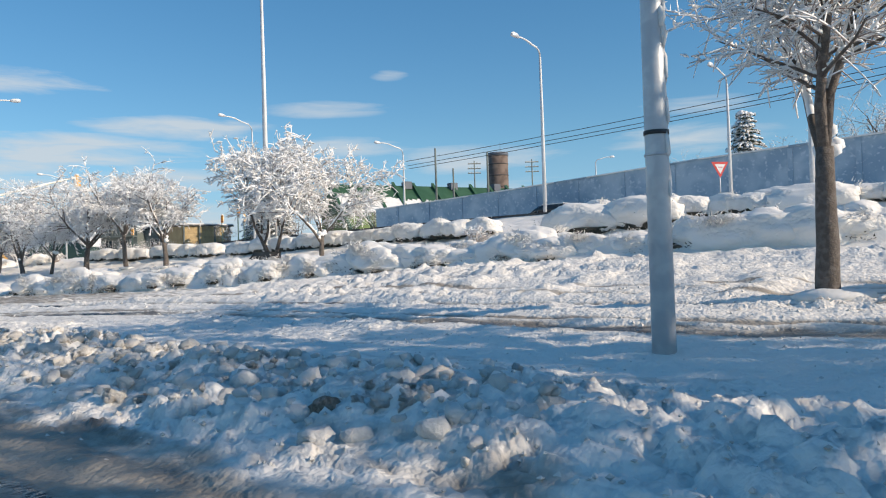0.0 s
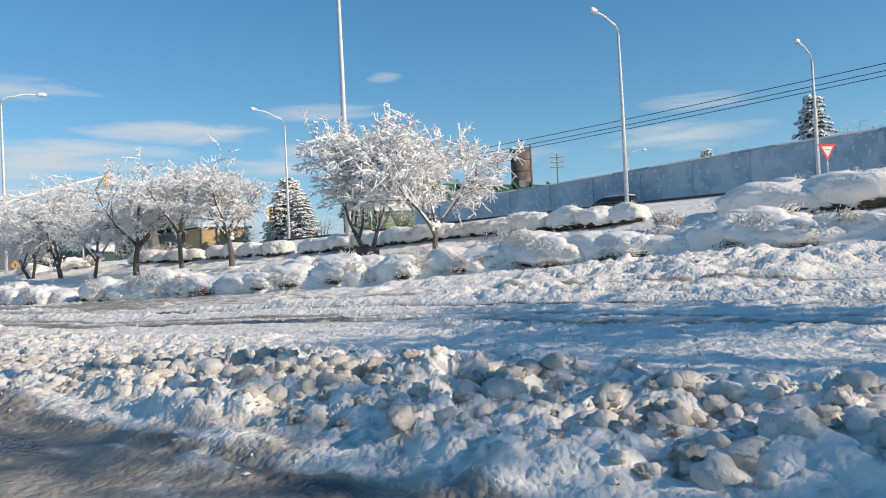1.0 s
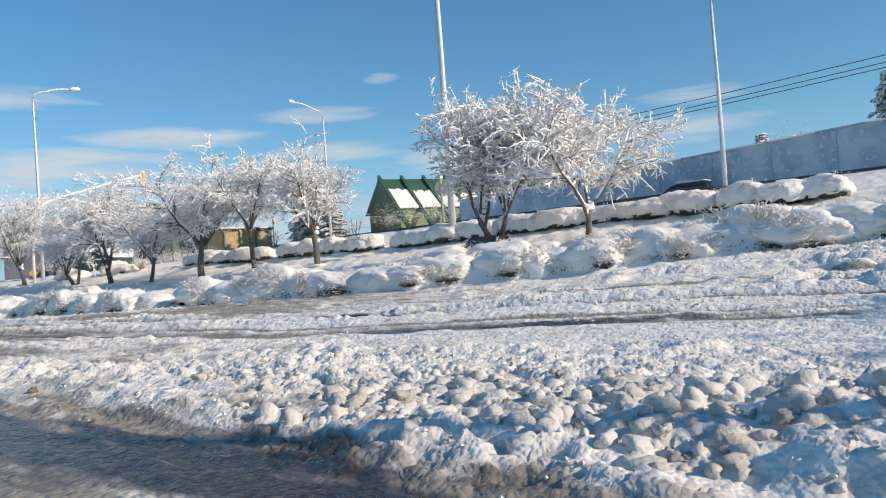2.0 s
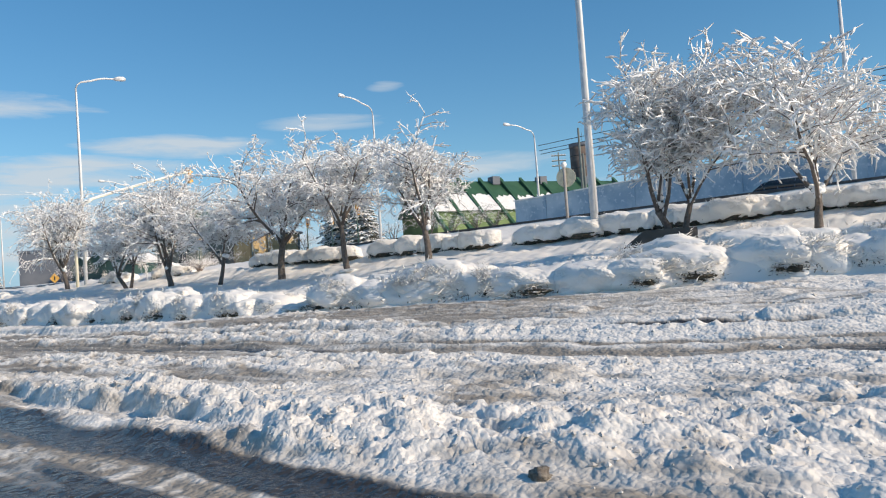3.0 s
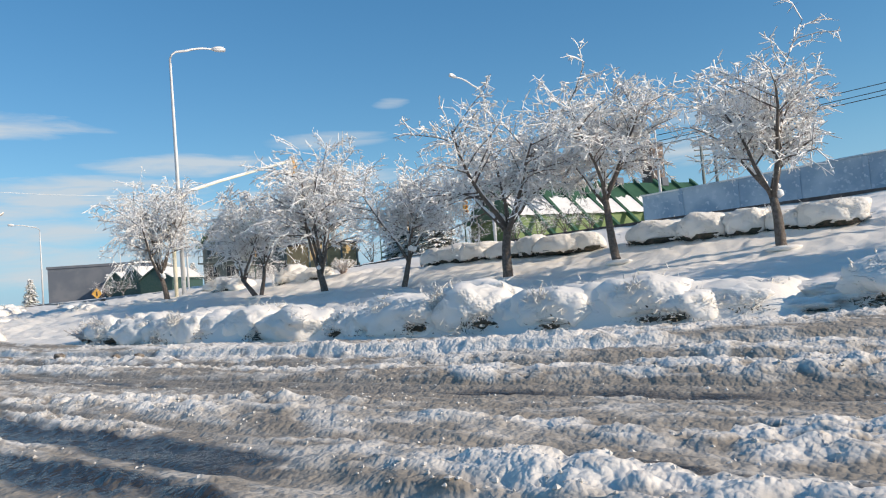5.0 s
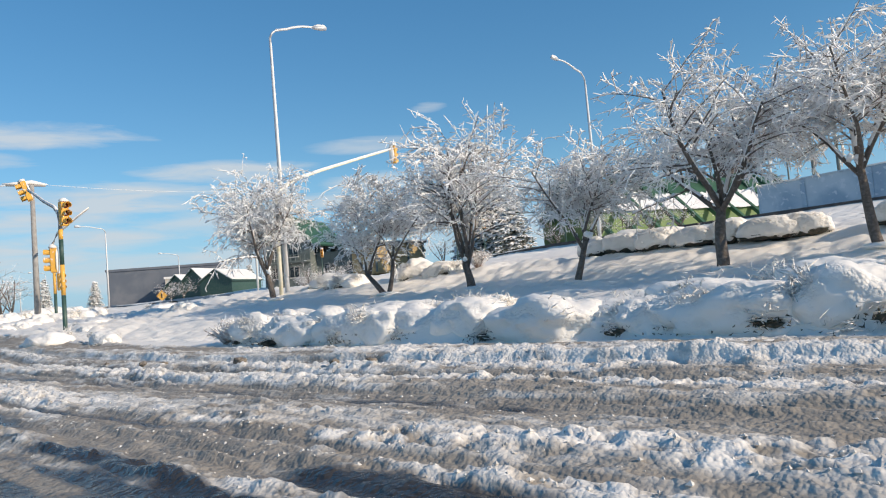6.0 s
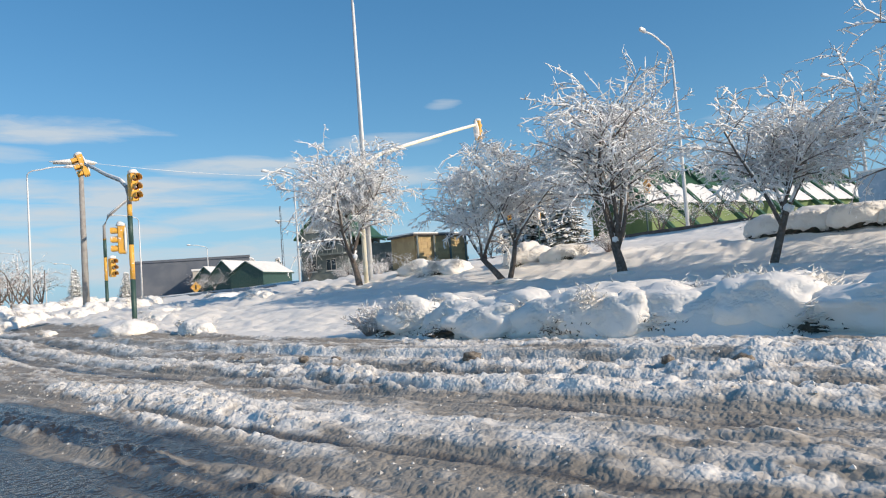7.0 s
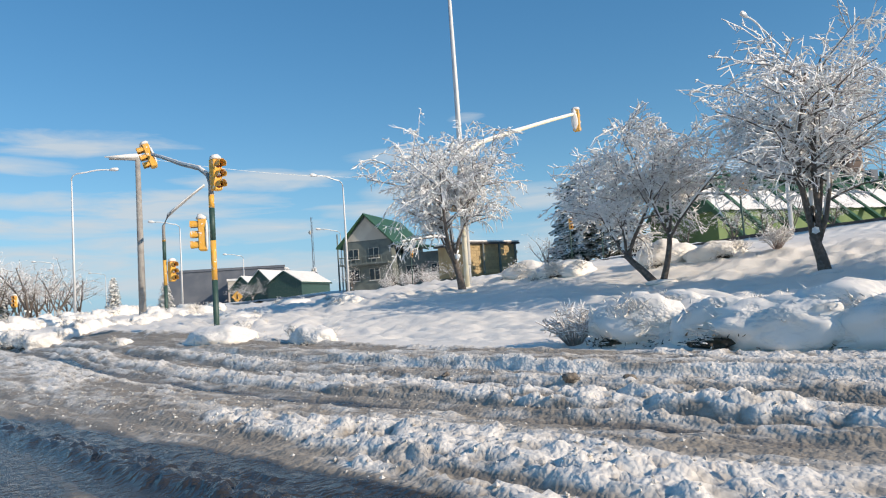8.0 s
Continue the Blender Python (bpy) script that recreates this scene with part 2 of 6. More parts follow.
    slush = np.maximum(slush, lane * (0.95 - 0.45 * smooth(0.3, 0.7, lump_b) * smooth(-0.1, 0.3, fbm(s * 0.4, u * 3.0 + 2, 3))))
    wet = np.maximum(wet, lane * np.clip(0.62 + 0.42 * smooth(30, 42, s) + 1.6 * fbm(s * 0.35 + 20, u * 3.2, 3), 0, 1))
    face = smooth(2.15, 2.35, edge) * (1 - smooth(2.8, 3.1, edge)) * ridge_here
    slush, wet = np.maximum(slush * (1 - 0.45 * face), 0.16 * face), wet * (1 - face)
    # the hedge's own blanket of snow
    blanket = np.exp(-(np.abs(u - uh - 1.15) / 0.95) ** 6) * smooth(1.5, 3.0, s) * (1 - smooth(49.4, 50.4, s)) * (1 - 0.8 * np.exp(-((s - 41.6) / 0.75) ** 4)) * (1 - 0.6 * np.exp(-((s - 30.7) / 0.5) ** 4))
    h += blanket * (0.54 + 0.10 * smooth(42, 45, s) - 0.06 * (1 - smooth(10, 20, s)) + 0.20 * fbm(s * 0.55, u * 0.7 + 2, 3) + 0.07 * fbm(s * 2.2, u * 2.2 + 8, 2))
    # slope: soft drifts and trodden hollows
    slope = smooth(uh, uh + 1.0, u) * (1 - smooth(36, 37, u))
    patch = smooth(-0.25, 0.2, fbm(s * 0.12, u * 0.2 + 3, 2))
    h += slope * (0.09 * fbm(s * 0.45, u * 0.8, 3) + 0.10 * fbm(s * 1.3, u * 2.3 + 4, 3) * (0.3 + 0.7 * patch) - 0.075 * clumps(warp_s * 1.5 + 9, warp_u * 2.1) * patch + 0.06 * fbm(s * 3.4, u * 4.8 + 6, 2))
    # a beaten trail up the bank
    trail = np.exp(-((s - 39.6 - 0.30 * (u - 17) - 0.15 * np.sin(u * 2.2)) / 0.22) ** 2) * smooth(14.5, 15.5, u) * (1 - smooth(20.5, 21.5, u))
    h -= trail * (0.10 + 0.10 * np.sin(u * 9.0))
    h += 0.16 * smooth(33.0, 36.5, u) * (1 - smooth(36.9, 37.0, u)) * smooth(-0.40, -0.10, fbm(s * 0.16, u * 0 + 2.2, 2))
    far = smooth(37.4, 38.4, u)
    h += far * 0.10 * fbm(s * 0.3, u * 0.4, 3)
    left = smooth(58, 66, s) * smooth(7, 10, u) * (1 - smooth(30, 50, u))
    h += left * (0.22 * np.abs(fbm(s * 0.35, u * 0.5, 3)) + 0.16 * np.abs(fbm(s * 1.0, u * 1.3, 3)) + 0.10 * lump_a)
    return h, np.clip(slush, 0, 1), np.clip(wet, 0, 1)


def land(s, u):
    s, u = np.atleast_1d(np.asarray(s, float)), np.atleast_1d(np.asarray(u, float))
    return float((base_height(s, u) + snow_height(s, u)[0])[0])


# ---------------------------------------------------------------- materials
def material(name, base, rough=0.7, metal=0.0, second=None, scale=8.0, detail=5.0, bump=0.0, bump_scale=40.0, lo=0.4, hi=0.65,
             coat=0.0, spec=0.5, fleck=None, fleck_scale=30.0, fleck_at=0.6, sss=0.0, per_object=0.0):
    """Two-scale procedural surface: a large mottling, optional flecks, fine relief."""
    mat = bpy.data.materials.new(name)
    mat.use_nodes = True
    nt = mat.node_tree
    bsdf = nt.nodes["Principled BSDF"]
    bsdf.inputs["Roughness"].default_value, bsdf.inputs["Metallic"].default_value = rough, metal
    bsdf.inputs["Coat Weight"].default_value, bsdf.inputs["Specular IOR Level"].default_value = coat, spec
    if sss:
        bsdf.inputs["Subsurface Weight"].default_value = sss
        bsdf.inputs["Subsurface Radius"].default_value = (0.03, 0.04, 0.05)
        bsdf.inputs["Subsurface Scale"].default_value = 1.0
    tex = nt.nodes.new("ShaderNodeTexCoord")
    colour = None
    second = second or tuple(min(1, c * 0.8) for c in base)

    def noise_mask(size, a, b, dist=0.3):
        n = nt.nodes.new("ShaderNodeTexNoise")
        n.inputs["Scale"].default_value, n.inputs["Detail"].default_value = size, detail
        n.inputs["Distortion"].default_value = dist
        nt.links.new(tex.outputs["Object"], n.inputs["Vector"])
        m = nt.nodes.new("ShaderNodeMapRange")
        m.interpolation_type = "SMOOTHSTEP"
        m.inputs[1].default_value, m.inputs[2].default_value = a, b
        nt.links.new(n.outputs["Fac"], m.inputs[0])
        return m.outputs[0]

    def mixed(fac, a, b):
        mix = nt.nodes.new("ShaderNodeMix")
        mix.data_type = "RGBA"
        for socket, value in ((0, fac), (6, a), (7, b)):
            if isinstance(value, tuple):
                mix.inputs[socket].default_value = (*value, 1)
            else:
                nt.links.new(value, mix.inputs[socket])
        return mix.outputs[2]

    colour = mixed(noise_mask(scale, lo, hi), base, second)
    if fleck:
        colour = mixed(noise_mask(fleck_scale, fleck_at, fleck_at + 0.06), colour, fleck)
    if per_object:
        info = nt.nodes.new("ShaderNodeObjectInfo")
        hsv = nt.nodes.new("ShaderNodeHueSaturation")
        m = nt.nodes.new("ShaderNodeMapRange")
        m.inputs[3].default_value, m.inputs[4].default_value = 1 - per_object, 1 + per_object
        nt.links.new(info.outputs["Random"], m.inputs[0])
        nt.links.new(m.outputs[0], hsv.inputs["Value"])
        nt.links.new(colour, hsv.inputs["Color"])
        colour = hsv.outputs[0]
    nt.links.new(colour, bsdf.inputs["Base Color"])
    if bump:
        n = nt.nodes.new("ShaderNodeTexNoise")
        n.inputs["Scale"].default_value, n.inputs["Detail"].default_value = bump_scale, 5.0
        nt.links.new(tex.outputs["Object"], n.inputs["Vector"])
        b = nt.nodes.new("ShaderNodeBump")
        b.inputs["Strength"].default_value, b.inputs["Distance"].default_value = bump, 0.02
        nt.links.new(n.outputs["Fac"], b.inputs["Height"])
        nt.links.new(b.outputs[0], bsdf.inputs["Normal"])
    return mat


SNOW = material("snow", (0.84, 0.81, 0.765), 0.75, second=(0.78, 0.75, 0.705), scale=1.5, bump=0.35, bump_scale=18.0, spec=0.3)
TWIG_SNOW = material("twig_snow", (0.95, 0.935, 0.91), 0.7, second=(0.90, 0.88, 0.85), scale=3.0, spec=0.3)
CHUNK = material("trodden_snow", (0.70, 0.665, 0.615), 0.7, second=(0.54, 0.50, 0.445), scale=1.2, bump=0.9, bump_scale=22.0, per_object=0.08)
BARK = material("bark", (0.11, 0.09, 0.075), 0.9, second=(0.17, 0.145, 0.125), scale=14.0, bump=0.8, bump_scale=45.0)
TWIG = material("twig", (0.33, 0.25, 0.21), 0.9, second=(0.44, 0.36, 0.32), scale=6.0)
LEAF = material("hedge_leaf", (0.04, 0.042, 0.028), 0.7, second=(0.11, 0.085, 0.06), scale=10.0)
NEEDLE = material("needles", (0.03, 0.05, 0.03), 0.8, second=(0.05, 0.06, 0.03), scale=3.0)
POLE = material("galvanised_pole", (0.50, 0.51, 0.52), 0.45, 0.35, second=(0.62, 0.62, 0.61), scale=5.0, bump=0.1)
CONCRETE = material("concrete_pole", (0.36, 0.34, 0.31), 0.85, second=(0.28, 0.26, 0.24), scale=4.0, bump=0.3)
YELLOW = material("yellow_paint", (0.80, 0.42, 0.06), 0.5, second=(0.74, 0.40, 0.10), scale=6.0, spec=0.4, fleck=(0.82, 0.80, 0.76), fleck_scale=9.0, fleck_at=0.60)
CREAM = material("pale_paint", (0.72, 0.66, 0.48), 0.5, second=(0.78, 0.74, 0.62), scale=3.0)
DARKGREEN = material("dark_green_paint", (0.03, 0.075, 0.06), 0.5, second=(0.05, 0.09, 0.075), scale=4.0)
BLACK = material("black_plastic", (0.02, 0.02, 0.022), 0.5, second=(0.035, 0.035, 0.035))
WALL = material("painted_wall", (0.27, 0.37, 0.46), 0.85, second=(0.43, 0.52, 0.58), scale=0.55, detail=8.0, bump=0.4, bump_scale=14.0, fleck=(0.50, 0.57, 0.62), fleck_scale=3.6, fleck_at=0.58)
STONE = material("dark_stone", (0.065, 0.06, 0.058), 0.9, second=(0.11, 0.10, 0.09), scale=3.0, bump=0.6, bump_scale=12.0)
SLAB = material("old_slab", (0.085, 0.075, 0.065), 0.9, second=(0.12, 0.105, 0.09), scale=2.0, bump=0.4)
GREEN_ROOF = material("green_sheet", (0.035, 0.095, 0.045), 0.5, second=(0.05, 0.12, 0.06), scale=0.6)
GREEN_WALL = material("green_cladding", (0.16, 0.235, 0.08), 0.6, second=(0.12, 0.19, 0.06), scale=0.5)
TIMBER = material("grey_boards", (0.17, 0.19, 0.17), 0.8, second=(0.12, 0.14, 0.13), scale=1.0)
SAND = material("sand_stone", (0.48, 0.35, 0.18), 0.9, second=(0.40, 0.28, 0.14), scale=0.9, bump=0.4, per_object=0.15)
GREY = material("grey_sheet", (0.11, 0.125, 0.15), 0.7, second=(0.15, 0.16, 0.18), scale=0.3)
PALE = material("pale_render", (0.55, 0.50, 0.42), 0.85, second=(0.48, 0.43, 0.36), scale=0.5)
GLASS = material("dark_glass", (0.02, 0.025, 0.03), 0.08, spec=0.6)
CAR_PAINT = material("blue_grey_car_paint", (0.05, 0.07, 0.10), 0.3, 0.3, second=(0.06, 0.08, 0.11), coat=0.8)
RUBBER = material("rubber", (0.02, 0.02, 0.02), 0.9)
SIGN_RED = material("sign_red", (0.62, 0.05, 0.04), 0.5)
SIGN_WHITE = material("sign_white", (0.80, 0.78, 0.76), 0.5)
BRICK = material("tower_brick", (0.20, 0.15, 0.12), 0.9, second=(0.11, 0.08, 0.065), scale=0.6, bump=0.4)
LENS = material("dark_lens", (0.10, 0.03, 0.02), 0.25)
PAVE = material("wet_asphalt", (0.05, 0.05, 0.052), 0.4, second=(0.08, 0.075, 0.07), scale=0.8)

FROST = material("frosted_snow", (0.87, 0.83, 0.77), 0.75, second=(0.81, 0.77, 0.71), scale=2.5, spec=0.3)
ft = FROST.node_tree
fcoord = ft.nodes.new("ShaderNodeTexCoord")
heights = []
for size, deep in ((7.0, 0.6), (17.0, 0.45), (38.0, 0.22)):
    cell = ft.nodes.new("ShaderNodeTexVoronoi")
    cell.feature = "SMOOTH_F1"
    cell.inputs["Scale"].default_value, cell.inputs["Smoothness"].default_value = size, 0.2
    ft.links.new(fcoord.outputs["Object"], cell.inputs["Vector"])
    patchy = ft.nodes.new("ShaderNodeTexNoise")
    patchy.inputs["Scale"].default_value = 2.2 + size * 0.05
    ft.links.new(fcoord.outputs["Object"], patchy.inputs["Vector"])
    fade = ft.nodes.new("ShaderNodeMapRange")
    fade.inputs[1].default_value, fade.inputs[2].default_value, fade.inputs[3].default_value, fade.inputs[4].default_value = 0.48, 0.64, 0.0, -deep
    ft.links.new(patchy.outputs["Fac"], fade.inputs[0])
    times = ft.nodes.new("ShaderNodeMath")
    times.operation = "MULTIPLY"
    ft.links.new(cell.outputs["Distance"], times.inputs[0])
    ft.links.new(fade.outputs[0], times.inputs[1])
    heights.append(times.outputs[0])
for k in (1, 2):
    plus = ft.nodes.new("ShaderNodeMath")
    ft.links.new(heights[0], plus.inputs[0])
    ft.links.new(heights[k], plus.inputs[1])
    heights[0] = plus.outputs[0]
fbump = ft.nodes.new("ShaderNodeBump")
fbump.inputs["Strength"].default_value, fbump.inputs["Distance"].default_value = 0.6, 0.09
ft.links.new(heights[0], fbump.inputs["Height"])
ft.links.new(fbump.outputs[0], ft.nodes["Principled BSDF"].inputs["Normal"])

CLOD = bpy.data.materials.new("slush_clod")
CLOD.use_nodes = True
ct = CLOD.node_tree
geo = ct.nodes.new("ShaderNodeNewGeometry")
ramp = ct.nodes.new("ShaderNodeValToRGB")
ramp.color_ramp.elements[0].color, ramp.color_ramp.elements[1].color = (0.48, 0.445, 0.40, 1), (0.74, 0.71, 0.66, 1)
ct.links.new(geo.outputs["Random Per Island"], ramp.inputs[0])
ct.links.new(ramp.outputs[0], ct.nodes["Principled BSDF"].inputs["Base Color"])
ct.nodes["Principled BSDF"].inputs["Roughness"].default_value = 0.9
ct.nodes["Principled BSDF"].inputs["Specular IOR Level"].default_value = 0.15

# snow, slush and wet road in one ground material, driven by the slush and wet layers of the sheet
GROUND = bpy.data.materials.new("snowy_ground")
GROUND.use_nodes = True
gt = GROUND.node_tree
gb = gt.nodes["Principled BSDF"]
gtex = gt.nodes.new("ShaderNodeTexCoord")


drawn = gt.nodes.new("ShaderNodeMapping")
drawn.vector_type = "TEXTURE"
drawn.inputs["Rotation"].default_value = (0, 0, radians(TURN_S))
drawn.inputs["Scale"].default_value = (3.0, 1.0, 1.0)
gt.links.new(gtex.outputs["Object"], drawn.inputs["Vector"])


def gnoise(scale, detail=6.0, along=False):
    n = gt.nodes.new("ShaderNodeTexNoise")
    n.inputs["Scale"].default_value, n.inputs["Detail"].default_value = scale, detail
    gt.links.new(drawn.outputs[0] if along else gtex.outputs["Object"], n.inputs["Vector"])
    return n.outputs["Fac"]


def gmath(op, a, b, clamp=False):
    node = gt.nodes.new("ShaderNodeMath")
    node.operation, node.use_clamp = op, clamp
    for i, value in enumerate((a, b)):
        if isinstance(value, (int, float)):
            node.inputs[i].default_value = value
        else:
            gt.links.new(value, node.inputs[i])
    return node.outputs[0]


def gmix(fac, a, b):
    mix = gt.nodes.new("ShaderNodeMix")
    mix.data_type = "RGBA"
    for socket, value in ((0, fac), (6, a), (7, b)):
        if isinstance(value, tuple):
            mix.inputs[socket].default_value = (*value, 1)
        else:
            gt.links.new(value, mix.inputs[socket])
    return mix.outputs[2]


def layer(name):
    node = gt.nodes.new("ShaderNodeAttribute")
    node.attribute_name = name
    return node.outputs["Fac"]


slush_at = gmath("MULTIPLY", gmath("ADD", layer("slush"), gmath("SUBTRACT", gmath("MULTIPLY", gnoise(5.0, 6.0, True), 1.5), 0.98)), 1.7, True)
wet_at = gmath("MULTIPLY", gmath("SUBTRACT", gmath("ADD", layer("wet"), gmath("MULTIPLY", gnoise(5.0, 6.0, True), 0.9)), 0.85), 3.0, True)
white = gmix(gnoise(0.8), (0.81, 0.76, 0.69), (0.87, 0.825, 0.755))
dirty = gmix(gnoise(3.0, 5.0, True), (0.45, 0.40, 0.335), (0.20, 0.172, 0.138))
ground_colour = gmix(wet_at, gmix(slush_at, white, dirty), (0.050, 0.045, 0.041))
gt.links.new(ground_colour, gb.inputs["Base Color"])
gt.links.new(gmath("SUBTRACT", 0.75, gmath("MULTIPLY", wet_at, 0.57)), gb.inputs["Roughness"])
gb.inputs["Specular IOR Level"].default_value = 0.35


def crumb(scale):
    """Rounded clumps with crevices between them."""
    cell = gt.nodes.new("ShaderNodeTexVoronoi")
    cell.feature = "SMOOTH_F1"
    cell.inputs["Scale"].default_value, cell.inputs["Smoothness"].default_value = scale, 0.25
    warp = gt.nodes.new("ShaderNodeVectorMath")
    warp.operation = "ADD"
    wobble_node = gt.nodes.new("ShaderNodeTexNoise")
    wobble_node.inputs["Scale"].default_value = scale * 0.6
    shrink = gt.nodes.new("ShaderNodeVectorMath")
    shrink.operation = "SCALE"
    shrink.inputs["Scale"].default_value = 1.1 / scale
    gt.links.new(gtex.outputs["Object"], wobble_node.inputs["Vector"])
    gt.links.new(wobble_node.outputs["Color"], shrink.inputs[0])
    gt.links.new(gtex.outputs["Object"], warp.inputs[0])
    gt.links.new(shrink.outputs[0], warp.inputs[1])
    gt.links.new(warp.outputs[0], cell.inputs["Vector"])
    return gmath("SUBTRACT", 1.0, cell.outputs["Distance"])


clumps_a = gmath("MULTIPLY", crumb(11.0), 0.55)
clumps_b = gmath("MULTIPLY", crumb(27.0), 0.30)
rough_noise = gmath("ADD", gmath("ADD", clumps_a, clumps_b), gmath("ADD", gmath("MULTIPLY", gnoise(6.0, 5.0), 0.5), gmath("MULTIPLY", gnoise(60.0, 4.0), 0.08)))
bump1 = gt.nodes.new("ShaderNodeBump")
bump1.inputs["Distance"].default_value = 0.05
gt.links.new(gmath("ADD", 0.16, gmath("MULTIPLY", layer("driven"), 0.48), True), bump1.inputs["Strength"])
gt.links.new(rough_noise, bump1.inputs["Height"])
gt.links.new(bump1.outputs[0], gb.inputs["Normal"])


# ---------------------------------------------------------------- mesh helpers
class Shape:
    """Collects vertices and faces of one mesh."""

    def __init__(self):
        self.v, self.f, self.count = [], [], 0

    def add(self, verts, faces):
        self.v.append(np.asarray(verts, float).reshape(-1, 3))
        self.f += [tuple(i + self.count for i in face) for face in faces]
        self.count += len(self.v[-1])
        return self

    def box(self, lo, hi, bevel=0.0):
        (x0, y0, z0), (x1, y1, z1) = lo, hi
        if not bevel:
            p = [(x, y, z) for z in (z0, z1) for x, y in ((x0, y0), (x1, y0), (x1, y1), (x0, y1))]
            return self.add(p, [(3, 2, 1, 0), (4, 5, 6, 7), (0, 1, 5, 4), (1, 2, 6, 5), (2, 3, 7, 6), (3, 0, 4, 7)])
        b = bevel
        rings = []
        for z, k in ((z0, b), (z0 + b, 0), (z1 - b, 0), (z1, b)):
            X0, X1, Y0, Y1 = x0 + k, x1 - k, y0 + k, y1 - k
            c = b * 0.6
            rings.append([(X0 + c, Y0, z), (X1 - c, Y0, z), (X1, Y0 + c, z), (X1, Y1 - c, z), (X1 - c, Y1, z), (X0 + c, Y1, z), (X0, Y1 - c, z), (X0, Y0 + c, z)])
        faces = [tuple(range(7, -1, -1)), tuple(range(24, 32))]
        for r in range(3):
            for i in range(8):
                j = (i + 1) % 8
                faces.append((r * 8 + i, r * 8 + j, r * 8 + 8 + j, r * 8 + 8 + i))
        return self.add([p for ring in rings for p in ring], faces)

    def tube(self, points, radii, sides=8, cap=True):
        pts = [Vector(p) for p in points]
        ring, faces = [], []
        ref = Vector((0.31, 0.12, 0.9)) if abs((pts[-1] - pts[0]).normalized().z) < 0.9 else Vector((1, 0.1, 0))
        for i, p in enumerate(pts):
            a, b = pts[max(0, i - 1)], pts[min(len(pts) - 1, i + 1)]
            t = (b - a).normalized()
            x = t.cross(ref).normalized()
            y = t.cross(x)
            for k in range(sides):
                ang = 2 * math.pi * k / sides
                ring.append(p + (x * math.cos(ang) + y * math.sin(ang)) * radii[i])
        for i in range(len(pts) - 1):
            for k in range(sides):
                j = (k + 1) % sides
                faces.append((i * sides + k, i * sides + j, (i + 1) * sides + j, (i + 1) * sides + k))
        if cap:
            faces.append(tuple(range(sides - 1, -1, -1)))
            faces.append(tuple(range((len(pts) - 1) * sides, len(pts) * sides)))
        return self.add(ring, faces)

    def sticks(self, items, sides):
        """Many three-point tubes at once: rows of (p0, p1, p2, r0, r1, r2)."""
        if not items:
            return self
        arr = np.array([[*a, *b, *c, r0, r1, r2] for a, b, c, r0, r1, r2 in items])
        P, R = arr[:, :9].reshape(-1, 3, 3), arr[:, 9:]
        t = P[:, 2] - P[:, 0]
        t /= np.linalg.norm(t, axis=1, keepdims=True) + 1e-9
        x = np.cross(t, np.where(np.abs(t[:, 2:3]) < 0.9, [[0.1, 0.2, 1.0]], [[1.0, 0.1, 0.0]]))
        x /= np.linalg.norm(x, axis=1, keepdims=True) + 1e-9
        y = np.cross(t, x)
        ang = 2 * np.pi * np.arange(sides) / sides
        ring = x[:, None] * np.cos(ang)[None, :, None] + y[:, None] * np.sin(ang)[None, :, None]
        V = P[:, :, None] + ring[:, None] * R[:, :, None, None]
        n = len(items)
        base = np.arange(n)[:, None] * 3 * sides + self.count
        quads = []
        for i in range(2):
            for k in range(sides):
                j = (k + 1) % sides
                quads.append(np.stack([base[:, 0] + i * sides + k, base[:, 0] + i * sides + j, base[:, 0] + (i + 1) * sides + j, base[:, 0] + (i + 1) * sides + k], -1))
        self.v.append(V.reshape(-1, 3))
        self.f += [tuple(q) for q in np.concatenate(quads).tolist()]
        self.count += n * 3 * sides
        return self

    def slivers(self, items):
        """Many straight three-sided tapered bits at once: rows of (p0, p1, r0, r1)."""
        arr = np.array([[*a, *b, r0, r1] for a, b, r0, r1 in items])
        P, R = arr[:, :6].reshape(-1, 2, 3), arr[:, 6:]
        t = P[:, 1] - P[:, 0]
        t /= np.linalg.norm(t, axis=1, keepdims=True) + 1e-9
        x = np.cross(t, np.where(np.abs(t[:, 2:3]) < 0.9, [[0.1, 0.2, 1.0]], [[1.0, 0.1, 0.0]]))
        x /= np.linalg.norm(x, axis=1, keepdims=True) + 1e-9
        y = np.cross(t, x)
        ang = 2 * np.pi * np.arange(3) / 3
        ring = x[:, None] * np.cos(ang)[None, :, None] + y[:, None] * np.sin(ang)[None, :, None]
        V = P[:, :, None] + ring[:, None] * R[:, :, None, None]
        base = np.arange(len(items))[:, None] * 6 + self.count
        quads = [np.stack([base[:, 0] + k, base[:, 0] + (k + 1) % 3, base[:, 0] + 3 + (k + 1) % 3, base[:, 0] + 3 + k], -1) for k in range(3)]
        self.v.append(V.reshape(-1, 3))
        self.f += [tuple(q) for q in np.concatenate(quads).tolist()]
        self.count += len(items) * 6
        return self

    def spikes(self, items):
        """Many three-sided points at once: rows of (base, tip, radius)."""
        for a, b, rad in items:
            t = (b - a).normalized()
            x = t.cross(Vector((0.3, 0.2, 0.93))).normalized() * rad
            y = t.cross(x)
            self.add([a + x, a - x * 0.5 + y * 0.87, a - x * 0.5 - y * 0.87, b], [(0, 1, 3), (1, 2, 3), (2, 0, 3)])
        return self

